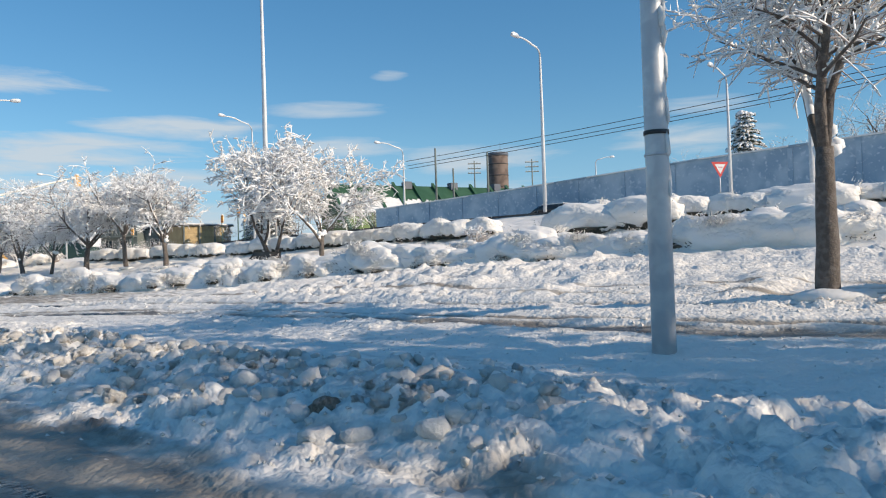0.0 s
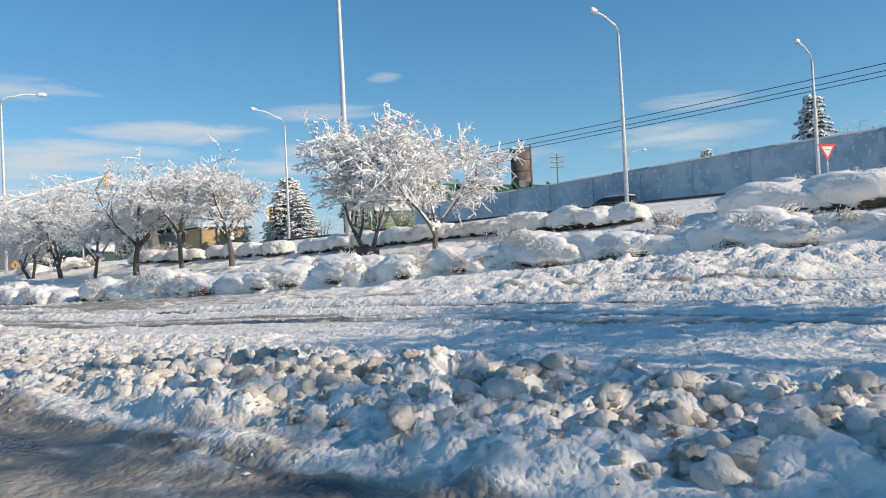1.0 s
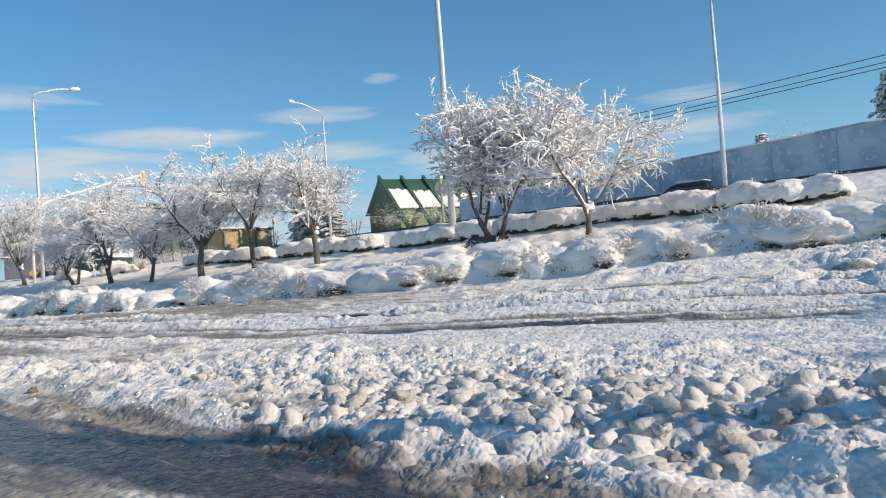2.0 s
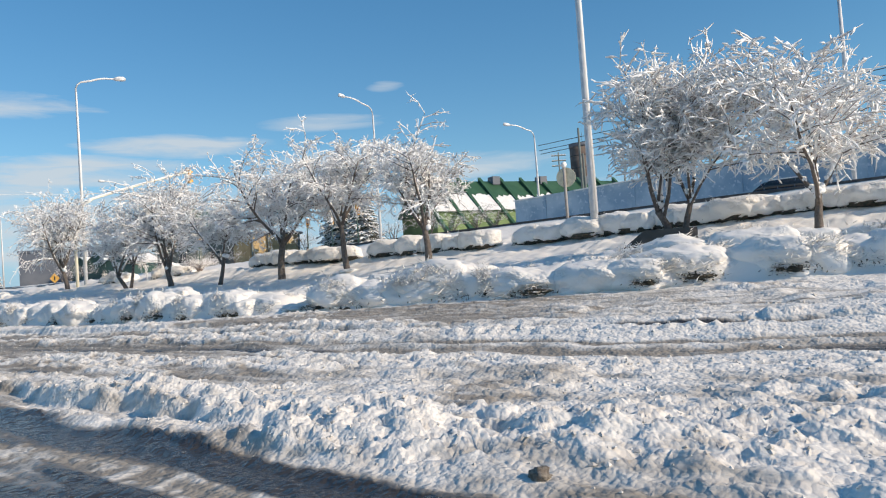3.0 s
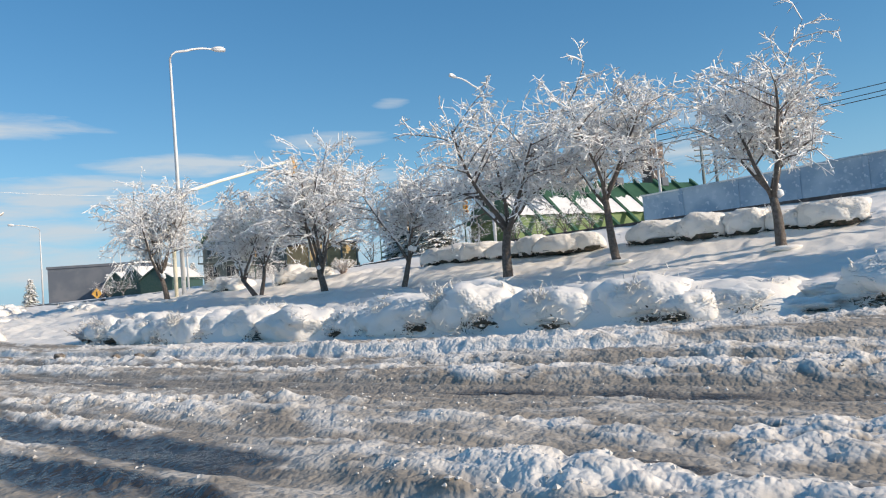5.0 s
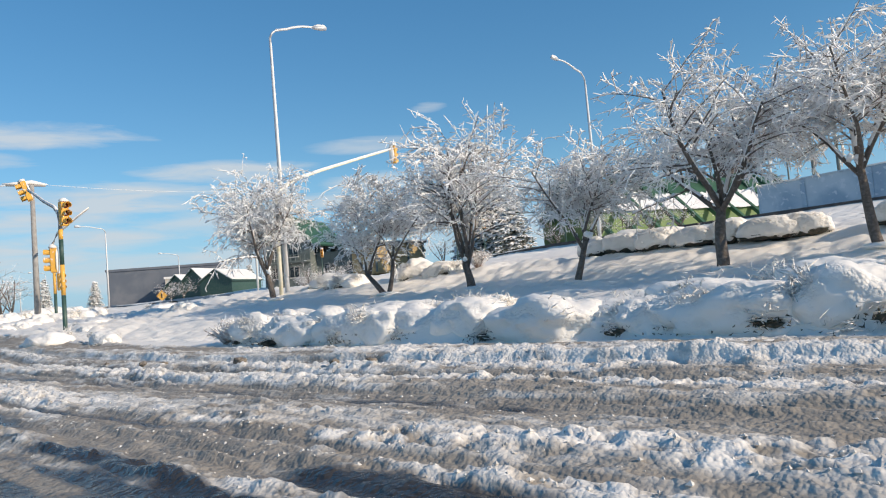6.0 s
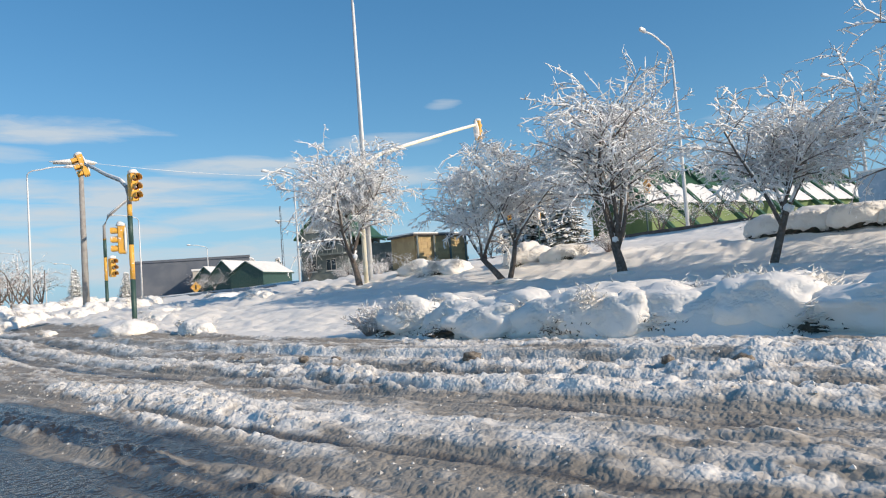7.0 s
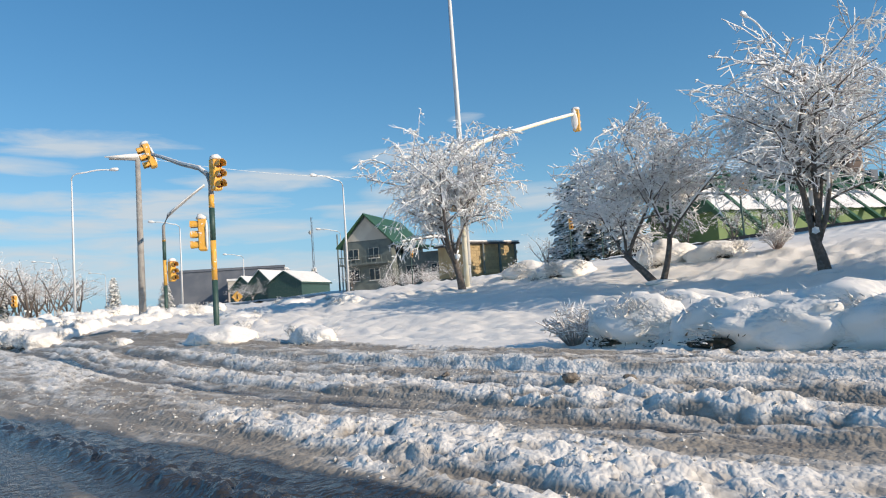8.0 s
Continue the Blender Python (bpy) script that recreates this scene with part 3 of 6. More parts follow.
    def mesh(self, name, mat, shade=False):
        me = bpy.data.meshes.new(name)
        verts = np.concatenate(self.v) if self.v else np.zeros((0, 3))
        me.from_pydata(verts.tolist(), [], self.f)
        me.update()
        me.materials.append(mat)
        if shade:
            me.polygons.foreach_set("use_smooth", np.ones(len(me.polygons), bool))
        return me


def part(name, shape, mat, parent=None, label="", shade=False, at=None):
    ob = new(name, shape if isinstance(shape, bpy.types.Mesh) else shape.mesh(name, mat, shade))
    if parent:
        ob.parent = parent
    if at is not None:
        ob.matrix_basis = at
    return tagged(ob, label)


def thing(name, at, label, category, group="", kind=""):
    ob = new(name)
    ob.empty_display_size = 0.2
    ob.matrix_basis = at
    return tagged(ob, label, category, group, kind)


def blob(radius, seed, subdiv=3, rough=0.25, freq=1.2, squash=(1, 1, 1), flat=None, fine=0.0):
    """A lumpy rounded mass as vertices and faces."""
    bm = bmesh.new()
    bmesh.ops.create_icosphere(bm, subdivisions=subdiv, radius=1.0)
    off = Vector((seed * 3.7, seed * 1.9, seed * 7.3))
    verts = []
    for v in bm.verts:
        p = v.co
        k = 1 + rough * noise.fractal(p * freq + off, 0.8, 2.0, 3) + (fine * noise.noise(p * 7 + off) if fine else 0)
        q = Vector((p.x * squash[0], p.y * squash[1], p.z * squash[2])) * k * radius
        if flat is not None and q.z < flat:
            q.z = flat + (q.z - flat) * 0.1
        verts.append(tuple(q))
    bm.verts.ensure_lookup_table()
    faces = [tuple(v.index for v in f.verts) for f in bm.faces]
    bm.free()
    return verts, faces


# ---------------------------------------------------------------- ground: one sheet to the horizon
def steps(stops):
    """Grid lines from (start, step) pairs up to the last stop, with steps that grow smoothly."""
    out = []
    for (a, da), (b, db) in zip(stops, stops[1:]):
        x, k = a, da
        while x < b - 1e-6:
            out.append(x)
            f = (x - a) / (b - a)
            x += da + (db - da) * f
    return np.array(out + [stops[-1][0]])


S_LINES = steps([(-3000, 500), (-60, 8), (-8, 0.4), (0, 0.056), (47, 0.058), (62, 0.15), (80, 0.7), (130, 1.5), (400, 25), (4000, 600)])
U_LINES = steps([(-2500, 500), (-40, 6), (-6, 0.8), (1.1, 0.040), (5.6, 0.042), (9.5, 0.085), (20, 0.18), (40, 0.6), (90, 3), (400, 30), (4000, 600)])
gs, gu = np.meshgrid(S_LINES, U_LINES, indexing="ij")
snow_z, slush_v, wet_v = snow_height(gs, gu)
gz = base_height(gs, gu) + snow_z
gx = ORIGIN[0] + gs * ALONG[0] + gu * ACROSS[0]
gy = ORIGIN[1] + gs * ALONG[1] + gu * ACROSS[1]
ni, nj = gs.shape
ids = np.arange(ni * nj).reshape(ni, nj)
quads = np.stack([ids[:-1, :-1], ids[:-1, 1:], ids[1:, 1:], ids[1:, :-1]], -1).reshape(-1, 4)
ground_me = bpy.data.meshes.new("ground")
ground_me.vertices.add(ni * nj)
ground_me.vertices.foreach_set("co", np.stack([gx, gy, gz], -1).ravel().astype(np.float32))
ground_me.loops.add(quads.size)
ground_me.loops.foreach_set("vertex_index", quads.ravel().astype(np.int32))
ground_me.polygons.add(len(quads))
ground_me.polygons.foreach_set("loop_start", np.arange(0, quads.size, 4, dtype=np.int32))
ground_me.polygons.foreach_set("use_smooth", np.ones(len(quads), bool))
ground_me.update(calc_edges=True)
driven_v = smooth(-8, 0, gu) * (1 - smooth(hedge_u(gs) - 0.6, hedge_u(gs) + 0.1, gu))
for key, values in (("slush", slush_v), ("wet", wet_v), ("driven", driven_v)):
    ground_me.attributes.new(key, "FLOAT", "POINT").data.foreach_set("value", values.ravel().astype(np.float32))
ground_me.materials.append(GROUND)
ground = tagged(new("ground", ground_me), "snow-covered ground with slushy wheel tracks and a rising bank", "ground", kind="structure")

# ---------------------------------------------------------------- boundary wall and low kerb wall of the upper street
def strip_wall(name, label, s0, s1, u, thick, low, high, mat, step, category):
    """A wall along s whose foot and head follow low(s) and high(s)."""
    sh = Shape()
    ss = np.linspace(s0, s1, max(2, int(abs(s1 - s0) / step) + 1))
    pts = []
    for q in ss:
        pts += [W(q, u, low(q)), W(q, u, high(q)), W(q, u + thick, high(q)), W(q, u + thick, low(q))]
    faces = [(3, 2, 1, 0)]
    for i in range(len(ss) - 1):
        a, b = i * 4, i * 4 + 4
        faces += [(a, a + 1, b + 1, b), (a + 1, a + 2, b + 2, b + 1), (a + 2, a + 3, b + 3, b + 2)]
    e = (len(ss) - 1) * 4
    faces.append((e, e + 1, e + 2, e + 3))
    sh.add([tuple(p) for p in pts], faces)
    return tagged(part(name, sh, mat), label, category, kind="structure")


def wall_top(q):
    return float(np.interp(q, [-40, 8, 20, 32, 40, 52], [8.5, 8.3, 8.0, 7.5, 7.2, 6.85]))


wall = strip_wall("wall_north", "long blue-grey painted masonry wall with flaking plaster", -60, 53.0, 51.7, 0.3, lambda q: 3.6, wall_top, WALL, 2.0, "wall")
for i in range(27):
    q = -54 + i * 4.0
    sh = Shape().box((-0.16, -0.03, 0), (0.16, 0.09, wall_top(q) - 3.66), 0.01)
    part("pilaster", sh, WALL, wall, at=Matrix.Translation(W(q, 51.7, 3.6)) @ pose(0, 0, 0, 0, 0, TURN_S))
for i in range(38):
    q = -60.9 + i * 3.0
    sh = Shape()
    a, b = W(q, 51.55, wall_top(q) + 0.003), W(q + 2.96, 51.55, wall_top(q + 2.96) + 0.003)
    c = Vector((ACROSS[0] * 0.6, ACROSS[1] * 0.6, 0))
    up = Vector((0, 0, 0.09))
    sh.add([a, b, b + c, a + c, a + up, b + up, b + c + up, a + c + up],
           [(3, 2, 1, 0), (4, 5, 6, 7), (0, 1, 5, 4), (1, 2, 6, 5), (2, 3, 7, 6), (3, 0, 4, 7)])
    part("coping_stone", sh, SNOW if i % 3 else WALL, wall)

kerb = strip_wall("trim", "low dark retaining kerb with snow on its head", -40, 90, 37.0, 0.22, lambda q: float(base_height(q, 36.5)) - 0.4, lambda q: float(base_height(q, 37.4)) + 0.04, STONE, 3.0, "kerb")
road_far = Shape()
for i in range(60):
    q = 66 + i * 1.5
    for w in (30.0, 34.0):
        w += 0.10 * (q - 66)
        road_far.v.append(np.array([tuple(W(q, w, land(q, w) + 0.10))]))
road_far.count = 120
road_far.f = [(i * 2, i * 2 + 1, i * 2 + 3, i * 2 + 2) for i in range(59)]
tagged(part("road", road_far, PAVE), "cleared strip of dark wet asphalt on the cross street", "road", kind="structure")


# ---------------------------------------------------------------- trees
def grow_tree(seed, height, spread, lean, fork, trunk_r, limbs=4, droop=0.25, twigs=1.0, snowy=1.0, second=None):
    """Trunk and limbs, fine twigs, and the snow that lies on them, about the foot at the origin."""
    r = random.Random(seed)
    wood, fine, snow = Shape(), Shape(), Shape()
    fine_sticks, snow_sticks, clots, bits, dark_bits = [], [], [], [], []

    def limb(start, direction, length, radius, level):
        n = 5 if level < 2 else 3
        pts, radii = [start], [radius]
        p, dirn = start.copy(), direction.normalized()
        for i in range(n):
            wob = 0.18 if level else 0.09
            dirn = (dirn + Vector((r.uniform(-wob, wob), r.uniform(-wob, wob), r.uniform(-wob, wob) * 0.8))).normalized()
            if level == 2:
                dirn = (dirn + Vector((0, 0, -droop * 0.25))).normalized()
            elif level == 1:
                dirn = (dirn + Vector((0, 0, 0.05))).normalized()
            p = p + dirn * (length / n)
            pts.append(p.copy())
            radii.append(radius * (1 - (0.62 if level else 0.35) * (i + 1) / n))
        wood.tube(pts, radii, 9 if level == 0 else (6 if level == 1 else 4), level < 2)
        if level >= 1:
            thick = 0.020 if level == 1 else 0.014
            lifted = [q + Vector((0, 0, rad * 0.6 + thick * 0.6)) for q, rad in zip(pts, radii)]
            if level == 1 and snowy > 0.7:
                snow.tube(lifted[1:], [rad * 0.70 + 0.010 * snowy for rad in radii[1:]], 6, False)
            for i in range(n):
                for j in range(3 if level == 2 else 2):
                    f0 = r.random() * 0.8
                    a0, a2 = lifted[i].lerp(lifted[i + 1], f0), lifted[i].lerp(lifted[i + 1], f0 + r.uniform(0.12, 0.35))
                    q = (radii[i] * 0.5 + r.uniform(0.016, 0.034)) * snowy
                    clots.append((a0, a0.lerp(a2, 0.5) + Vector((0, 0, q * 0.3)), a2, q * 0.4, q, q * 0.4))
        if level == 0:
            total = limbs + 1
            for k in range(total):
                ang = 2 * math.pi * (k + r.uniform(-0.25, 0.25)) / limbs + seed
                tilt = r.uniform(0.6, 1.2) * spread / 2.3 if k < limbs else 0.15
                at = pts[-1] - dirn * r.uniform(0, 0.3) * (k < limbs)
                dv = Vector((math.cos(ang) * tilt, math.sin(ang) * tilt, 1.0))
                limb(at, dv, (height - fork) * (r.uniform(0.56, 0.72) if k < limbs else 0.46), radii[-1] * r.uniform(0.6, 0.85), 1)
            return
        kids = (12 if level == 1 else 8) if twigs > 0.5 else (5 if level == 1 else 5)
        for k in range(kids):
            f = (0.30 if level == 1 else 0.1) + (0.70 if level == 1 else 0.9) * (k + r.random()) / kids
            i = min(n - 1, int(f * n))
            at = pts[i].lerp(pts[i + 1], f * n - i)
            along = (pts[i + 1] - pts[i]).normalized()
            side = Vector((r.gauss(0, 1), r.gauss(0, 1), r.gauss(0.1, 0.6)))
            side = (side - along * side.dot(along)).normalized()
            out = Vector((at.x, at.y, 0)) * (0.22 / max(0.4, spread))
            dv = along * 0.5 + side * 0.9 + out + Vector((0, 0, 0.2 if level == 1 else 0.0))
            if level == 1:
                limb(at, dv, length * r.uniform(0.34, 0.52), max(0.013, radii[i] * 0.5), 2)
            else:
                spray(at, dv.normalized(), length * r.uniform(0.38, 0.66))

    def spray(at, dirn, length):
        """One fine branchlet with its side twigs and snow."""
        mid = at + dirn * length * 0.5 + Vector((r.uniform(-.05, .05), r.uniform(-.05, .05), 0.02))
        end = at + dirn * length + Vector((r.uniform(-.06, .06), r.uniform(-.06, .06), -droop * 0.35 * length))
        fine_sticks.append((at, mid, end, 0.009, 0.007, 0.004))
        w = r.uniform(0.010, 0.016) * snowy
        lift = Vector((0, 0, w * 0.6))
        snow_sticks.append((at + lift, mid + lift, end + lift, w * 0.8, w, w * 0.6))
        for k in range(int(14 * twigs)):
            f = r.uniform(0.15, 1.0)
            b = at.lerp(mid, f * 2) if f < 0.5 else mid.lerp(end, f * 2 - 1)
            dv = (dirn * 0.5 + Vector((r.gauss(0, .6), r.gauss(0, .6), r.gauss(-droop * 0.7 + 0.1, .5)))).normalized() * r.uniform(0.10, 0.34)
            e2 = b + dv + Vector((0, 0, -droop * 0.14))
            if r.random() < 0.30:
                dark_bits.append((b, e2, 0.006, 0.003))
            if r.random() < 0.85:
                w = r.uniform(0.009, 0.018) * snowy
                lift = Vector((0, 0, w * 0.5))
                bits.append((b + lift, e2 + lift, w, w * 0.5))
            if r.random() < 0.22:
                c = b + dv * r.uniform(0.2, 0.9)
                q = r.uniform(0.014, 0.040) * snowy
                e = Vector((r.uniform(-1, 1), r.uniform(-1, 1), r.uniform(-.4, .4))).normalized() * q * r.uniform(1.4, 2.8)
                clots.append((c - e, c + Vector((0, 0, q * 0.3)), c + e, q * 0.2, q * 0.8, q * 0.2))

    limb(Vector((0, 0, -0.15)), Vector((lean[0], lean[1], 1.0)), fork + 0.15, trunk_r, 0)
    if second:
        limb(Vector((0.05, 0.05, -0.15)), Vector((second[0], second[1], 1.0)), fork + 0.35, trunk_r * 0.8, 0)
    fine.sticks(fine_sticks, 3).slivers(dark_bits)
    snow.sticks(snow_sticks, 3).slivers(bits)
    snow.sticks(clots, 3)
    for k in range(5):
        p = Vector((lean[0], lean[1], 1.0)) * fork + Vector((r.uniform(-.12, .12), r.uniform(-.12, .12), r.uniform(-0.05, 0.25)))
        v, f = blob(r.uniform(0.06, 0.12), seed + k, 1, 0.3)
        snow.add(np.array(v) + np.array(p), f)
    return wood, fine, snow


def plant_tree(name, s, u, seed, height, spread, lean, fork, trunk_r, limbs, label, group, droop=0.25, twigs=1.0, z=None, second=None, snowy=1.0):
    # lean is given along s and u
    lx = lean[0] * ALONG[0] + lean[1] * ACROSS[0]
    ly = lean[0] * ALONG[1] + lean[1] * ACROSS[1]
    wood, fine, snow = grow_tree(seed, height, spread, (lx, ly), fork, trunk_r, limbs, droop, twigs, snowy,
                                 second and (second[0] * ALONG[0] + second[1] * ACROSS[0], second[0] * ALONG[1] + second[1] * ACROSS[1]))
    zz = land(s, u) if z is None else z
    t = thing(name, Matrix.Translation(W(s, u, zz)), label, "tree", group)
    part("trunk", wood, BARK, t, "bare brown trunk and limbs", True)
    part("crown", fine, TWIG, t, "fine reddish-brown twigs")
    part("crown_snow", snow, TWIG_SNOW, t, "snow lying along every twig", True)
    v, f = blob(0.42, seed, 2, 0.25, squash=(1, 1, 0.22))
    part("snow_collar", Shape().add(v, f), SNOW, t, "low heap of snow round the foot", True, at=Matrix.Translation((0.05, 0, 0.0)))
    return t


ROW = "trees along the snowy bank"
TREES = [
    # s, u, seed, height, spread, lean, fork, trunk radius, limbs, droop
    (21.0, 17.6, 11, 5.9, 1.6, (-0.10, 0.04), 0.95, 0.11, 3, 0.25),
    (24.3, 17.9, 12, 6.2, 1.5, (0.45, -0.05), 1.05, 0.12, 3, 0.15),
    (33.5, 18.4, 13, 5.55, 1.75, (0.03, 0.02), 1.35, 0.14, 4, 0.2),
    (37.9, 18.6, 14, 6.4, 1.8, (0.12, -0.03), 1.9, 0.13, 5, 0.25),
    (41.3, 18.0, 15, 6.9, 2.7, (0.05, 0.0), 1.7, 0.17, 5, 0.35),
    (45.6, 17.8, 16, 5.2, 1.4, (-0.35, 0.1), 1.25, 0.11, 4, 0.25),
    (49.6, 17.75, 47, 6.75, 1.05, (0.06, 0.0), 0.9, 0.16, 5, 0.25),
    (53.8, 17.7, 18, 5.9, 2.0, (0.70, -0.1), 1.15, 0.12, 3, 0.3),
    (61.4, 17.8, 19, 7.0, 1.45, (0.16, -0.1), 1.2, 0.15, 6, 0.55),
]
for k, (s, u, seed, height, spread, lean, fork, tr, limbs, droop) in enumerate(TREES):
    plant_tree("bare_tree", s, u, seed, height, spread, lean, fork, tr, limbs,
               "small bare tree with " + ("a leaning trunk" if abs(lean[0]) > 0.2 else "an upright trunk") + " and snow-laden twigs", ROW, droop, 0.51 if seed in (16, 18) else 0.58, None, (-0.12, 0.02) if seed == 12 else ((-0.35, 0.1) if seed == 18 else None), 1.65 if s < 30 else 1.25)
plant_tree("bare_tree", 2.1, 9.0, 31, 5.8, 0.8, (-0.03, 0.03), 1.65, 0.14, 3, "bare street tree with a thick dark trunk beside the road", ROW, 0.05, 0.52)


# ---------------------------------------------------------------- hedges and shrubs
def tuft(leaf, r, c0, wide, count, long=0.07):
    """Ragged dark leaves and twigs round one spot."""
    for j in range(count):
        c = c0 + Vector((r.gauss(0, wide), r.gauss(0, wide * 0.7), r.gauss(0, wide * 0.45)))
        d1 = Vector((r.gauss(0, 1), r.gauss(0, 1), r.gauss(0.1, 1))).normalized() * r.uniform(0.4, 1.0) * long
        d2 = Vector((r.gauss(0, 1), r.gauss(0, 1), r.gauss(0, 1))).normalized() * 0.014
        leaf.add([c - d2, c + d2, c + d1], [(0, 1, 2)])


def frost_ends(cap, r, spots, reach):
    """Short frosted twig ends poking out in patches."""
    ends = []
    for c0, n in spots:
        for k in range(n):
            c = c0 + Vector((r.gauss(0, 0.11), r.gauss(0, 0.07), r.gauss(0, 0.09)))
            e = (c * 0.7 + Vector((r.gauss(0, 0.4), r.gauss(0, 0.4), r.uniform(0, 0.4)))).normalized() * r.uniform(0.4, 1.0) * reach
            ends.append((c - e * 0.5, c + e, 0.013))
    cap.spikes(ends)


def knobbed(seed, shape, boxy, knob, crumble, subdiv=4):
    """A boxy rounded mass whose skin is heaped with lumps of two sizes."""
    v, f = blob(0.5, seed + 0.37, subdiv, 0.16, 1.3)
    body = np.array(v)
    body = np.sign(body) * np.abs(body / 0.5) ** boxy * 0.5 * np.array(shape)
    off = Vector((seed * 2.1, seed * 0.7, seed * 1.3))
    for i, p in enumerate(body):
        q = Vector(p)
        out = q.normalized()
        rough = max(0.0, min(1.0, 0.5 + 1.6 * noise.noise(q * 1.9 + off)))
        big, small = noise.voronoi(q * 3.6 + off)[0][0], noise.voronoi(q * 9.0 - off)[0][0]
        lift = knob * (0.45 - big) + crumble * rough * (0.5 - small) + 0.10 * noise.noise(q * 1.7 - off)
        body[i] = q + out * lift
    return body, f


def shrub_parts(seed):
    """A hedge bush bowed under snow: uneven knobbed top, drifted sides, dark hollows near the ground."""
    leaf, cap = Shape(), Shape()
    r = random.Random(seed)
    body, f = knobbed(seed, (1.34, 1.08, 0.96), 0.88, 0.13, 0.085)
    lacy = []
    # hollows pressed into both long sides, where the dark leaves show
    for k in range(r.choice((1, 2, 2, 3))):
        sgn = r.choice((-1, 1))
        c0 = np.array([r.uniform(-0.55, 0.55), sgn * 0.52, r.uniform(-0.30, -0.10)])
        reach = r.uniform(0.10, 0.20)
        gap = np.linalg.norm((body - c0) * np.array([0.6, 0.6, 1.2]), axis=1) / reach
        body[:, 1] -= np.where(gap < 1, sgn * 0.20 * (1 - gap * gap), 0)
        v2, f2 = blob(reach * 0.60, seed + k * 5, 2, 0.6, 2.0, (1.7, 0.8, 0.8), fine=0.4)
        leaf.add(np.array(v2) + c0 * np.array([1, 0.84, 1]), f2)
        tuft(leaf, r, Vector(c0) * 0.97, reach * 0.9, 110, 0.08)
        lacy.append((Vector(c0) * 1.02 + Vector((0, 0, 0.12)), 40))
    cap.add(body, f)
    spots = lacy
    for k in range(4):
        a, h = r.uniform(0, 2 * math.pi), r.uniform(0.0, 0.40)
        spots.append((Vector((math.cos(a) * 0.58, math.sin(a) * 0.46, h)), 60))
    frost_ends(cap, r, spots, 0.13)
    return leaf.mesh("foliage", LEAF), cap.mesh("snow_cap", FROST, True)


def dome_parts(seed):
    """A clipped low shrub: frosted boxy crown of snow over a ragged dark skirt."""
    leaf, cap = Shape(), Shape()
    r = random.Random(seed)
    v, f = blob(0.5, seed, 3, 0.12, 1.4, (1, 1, 1), fine=0.10)
    v = np.array(v)
    v = np.sign(v) * np.abs(v / 0.5) ** 0.72 * 0.5 * np.array([1.36, 1.08, 0.84])
    v[:, 2] = np.minimum(v[:, 2], -0.16)
    leaf.add(v, f)
    body, f = knobbed(seed + 0.7, (1.44, 1.16, 0.96), 0.72, 0.11, 0.06)
    for i, (x, y, z) in enumerate(body):
        a = math.atan2(y, x)
        rim = -0.26 + 0.14 * noise.noise(Vector((math.cos(a) * 2.6 + seed, math.sin(a) * 2.6, seed * 1.7))) + 0.06 * noise.noise(Vector((math.cos(a) * 9, math.sin(a) * 9, seed)))
        if z < rim:
            body[i] = (x * 0.80, y * 0.80, rim - (rim - z) * 0.25 + 0.03)
    cap.add(body, f)
    for j in range(30):
        a = 2 * math.pi * j / 30
        k = 1 / max(abs(math.cos(a)) ** 3 + abs(math.sin(a)) ** 3, 0.2) ** (1 / 3)
        tuft(leaf, r, Vector((math.cos(a) * 0.66 * k, math.sin(a) * 0.53 * k, r.uniform(-0.36, -0.24))), 0.04, 9, 0.09)
    spots = [(Vector((math.cos(a) * 0.64, math.sin(a) * 0.52, r.uniform(-0.1, 0.35))), 26) for a in (r.uniform(0, 6.28) for k in range(7))]
    frost_ends(cap, r, spots, 0.09)
    return leaf.mesh("foliage", LEAF), cap.mesh("snow_cap", FROST, True)


SHRUBS = [shrub_parts(k * 2.3 + 1) for k in range(8)]
DOMES = [dome_parts(k * 1.9 + 3) for k in range(6)]


FRONT, REAR = "roadside hedge shrubs", "upper hedge shrubs"


def shrub(s, u, size, seed, label, group, high=1.0, sink=0.0):
    r = random.Random(seed)
    kinds = DOMES if group in (REAR, "large shrubs") else SHRUBS
    leaf, cap = kinds[r.randrange(len(kinds))]
    z = float(base_height(s, u)) + 0.26 * size * high - sink
    m = Matrix.Translation(W(s, u, z)) @ pose(0, 0, 0, 0, 0, TURN_S + r.uniform(-1, 1) * 10 + (180 if r.random() < 0.5 else 0)) @ Matrix.Diagonal((size * (r.uniform(1.05, 1.6) if group == FRONT else r.uniform(0.85, 1.25)), size * r.uniform(0.85, 1.15), size * high, 1))
    t = thing("snow_covered_shrub", m, label, "shrub", group)
    part("foliage", leaf, None, t, "dark leaves and twigs under the snow")
    part("snow_cap", cap, None, t, "thick rounded cap of snow")
    return t


r = random.Random(5)
q = 3.0
while q < 49.6:
    size = r.uniform(0.75, 1.25) * (0.88 if q < 26 else 1.0)
    low = 0.45 if 40.9 < q < 42.3 or 30.3 < q < 31.1 else 1.0
    if not 41.2 < q < 42.1:
        shrub(q, float(hedge_u(q)) + 0.62 + r.uniform(-0.18, 0.18), size * low ** 0.5, int(q * 100), "roadside hedge bush buried under an uneven load of snow", FRONT, r.uniform(0.75, 1.05) * low, 0.0)
        if r.random() < 0.55:
            shrub(q + 0.4, float(hedge_u(q)) + 1.4 + r.uniform(-0.2, 0.3), size * 0.95, int(q * 100) + 7, "roadside hedge bush buried under an uneven load of snow", FRONT, r.uniform(0.7, 1.0) * low, -0.16 * low)
    q += size * r.uniform(0.50, 0.90)
q = 2.0
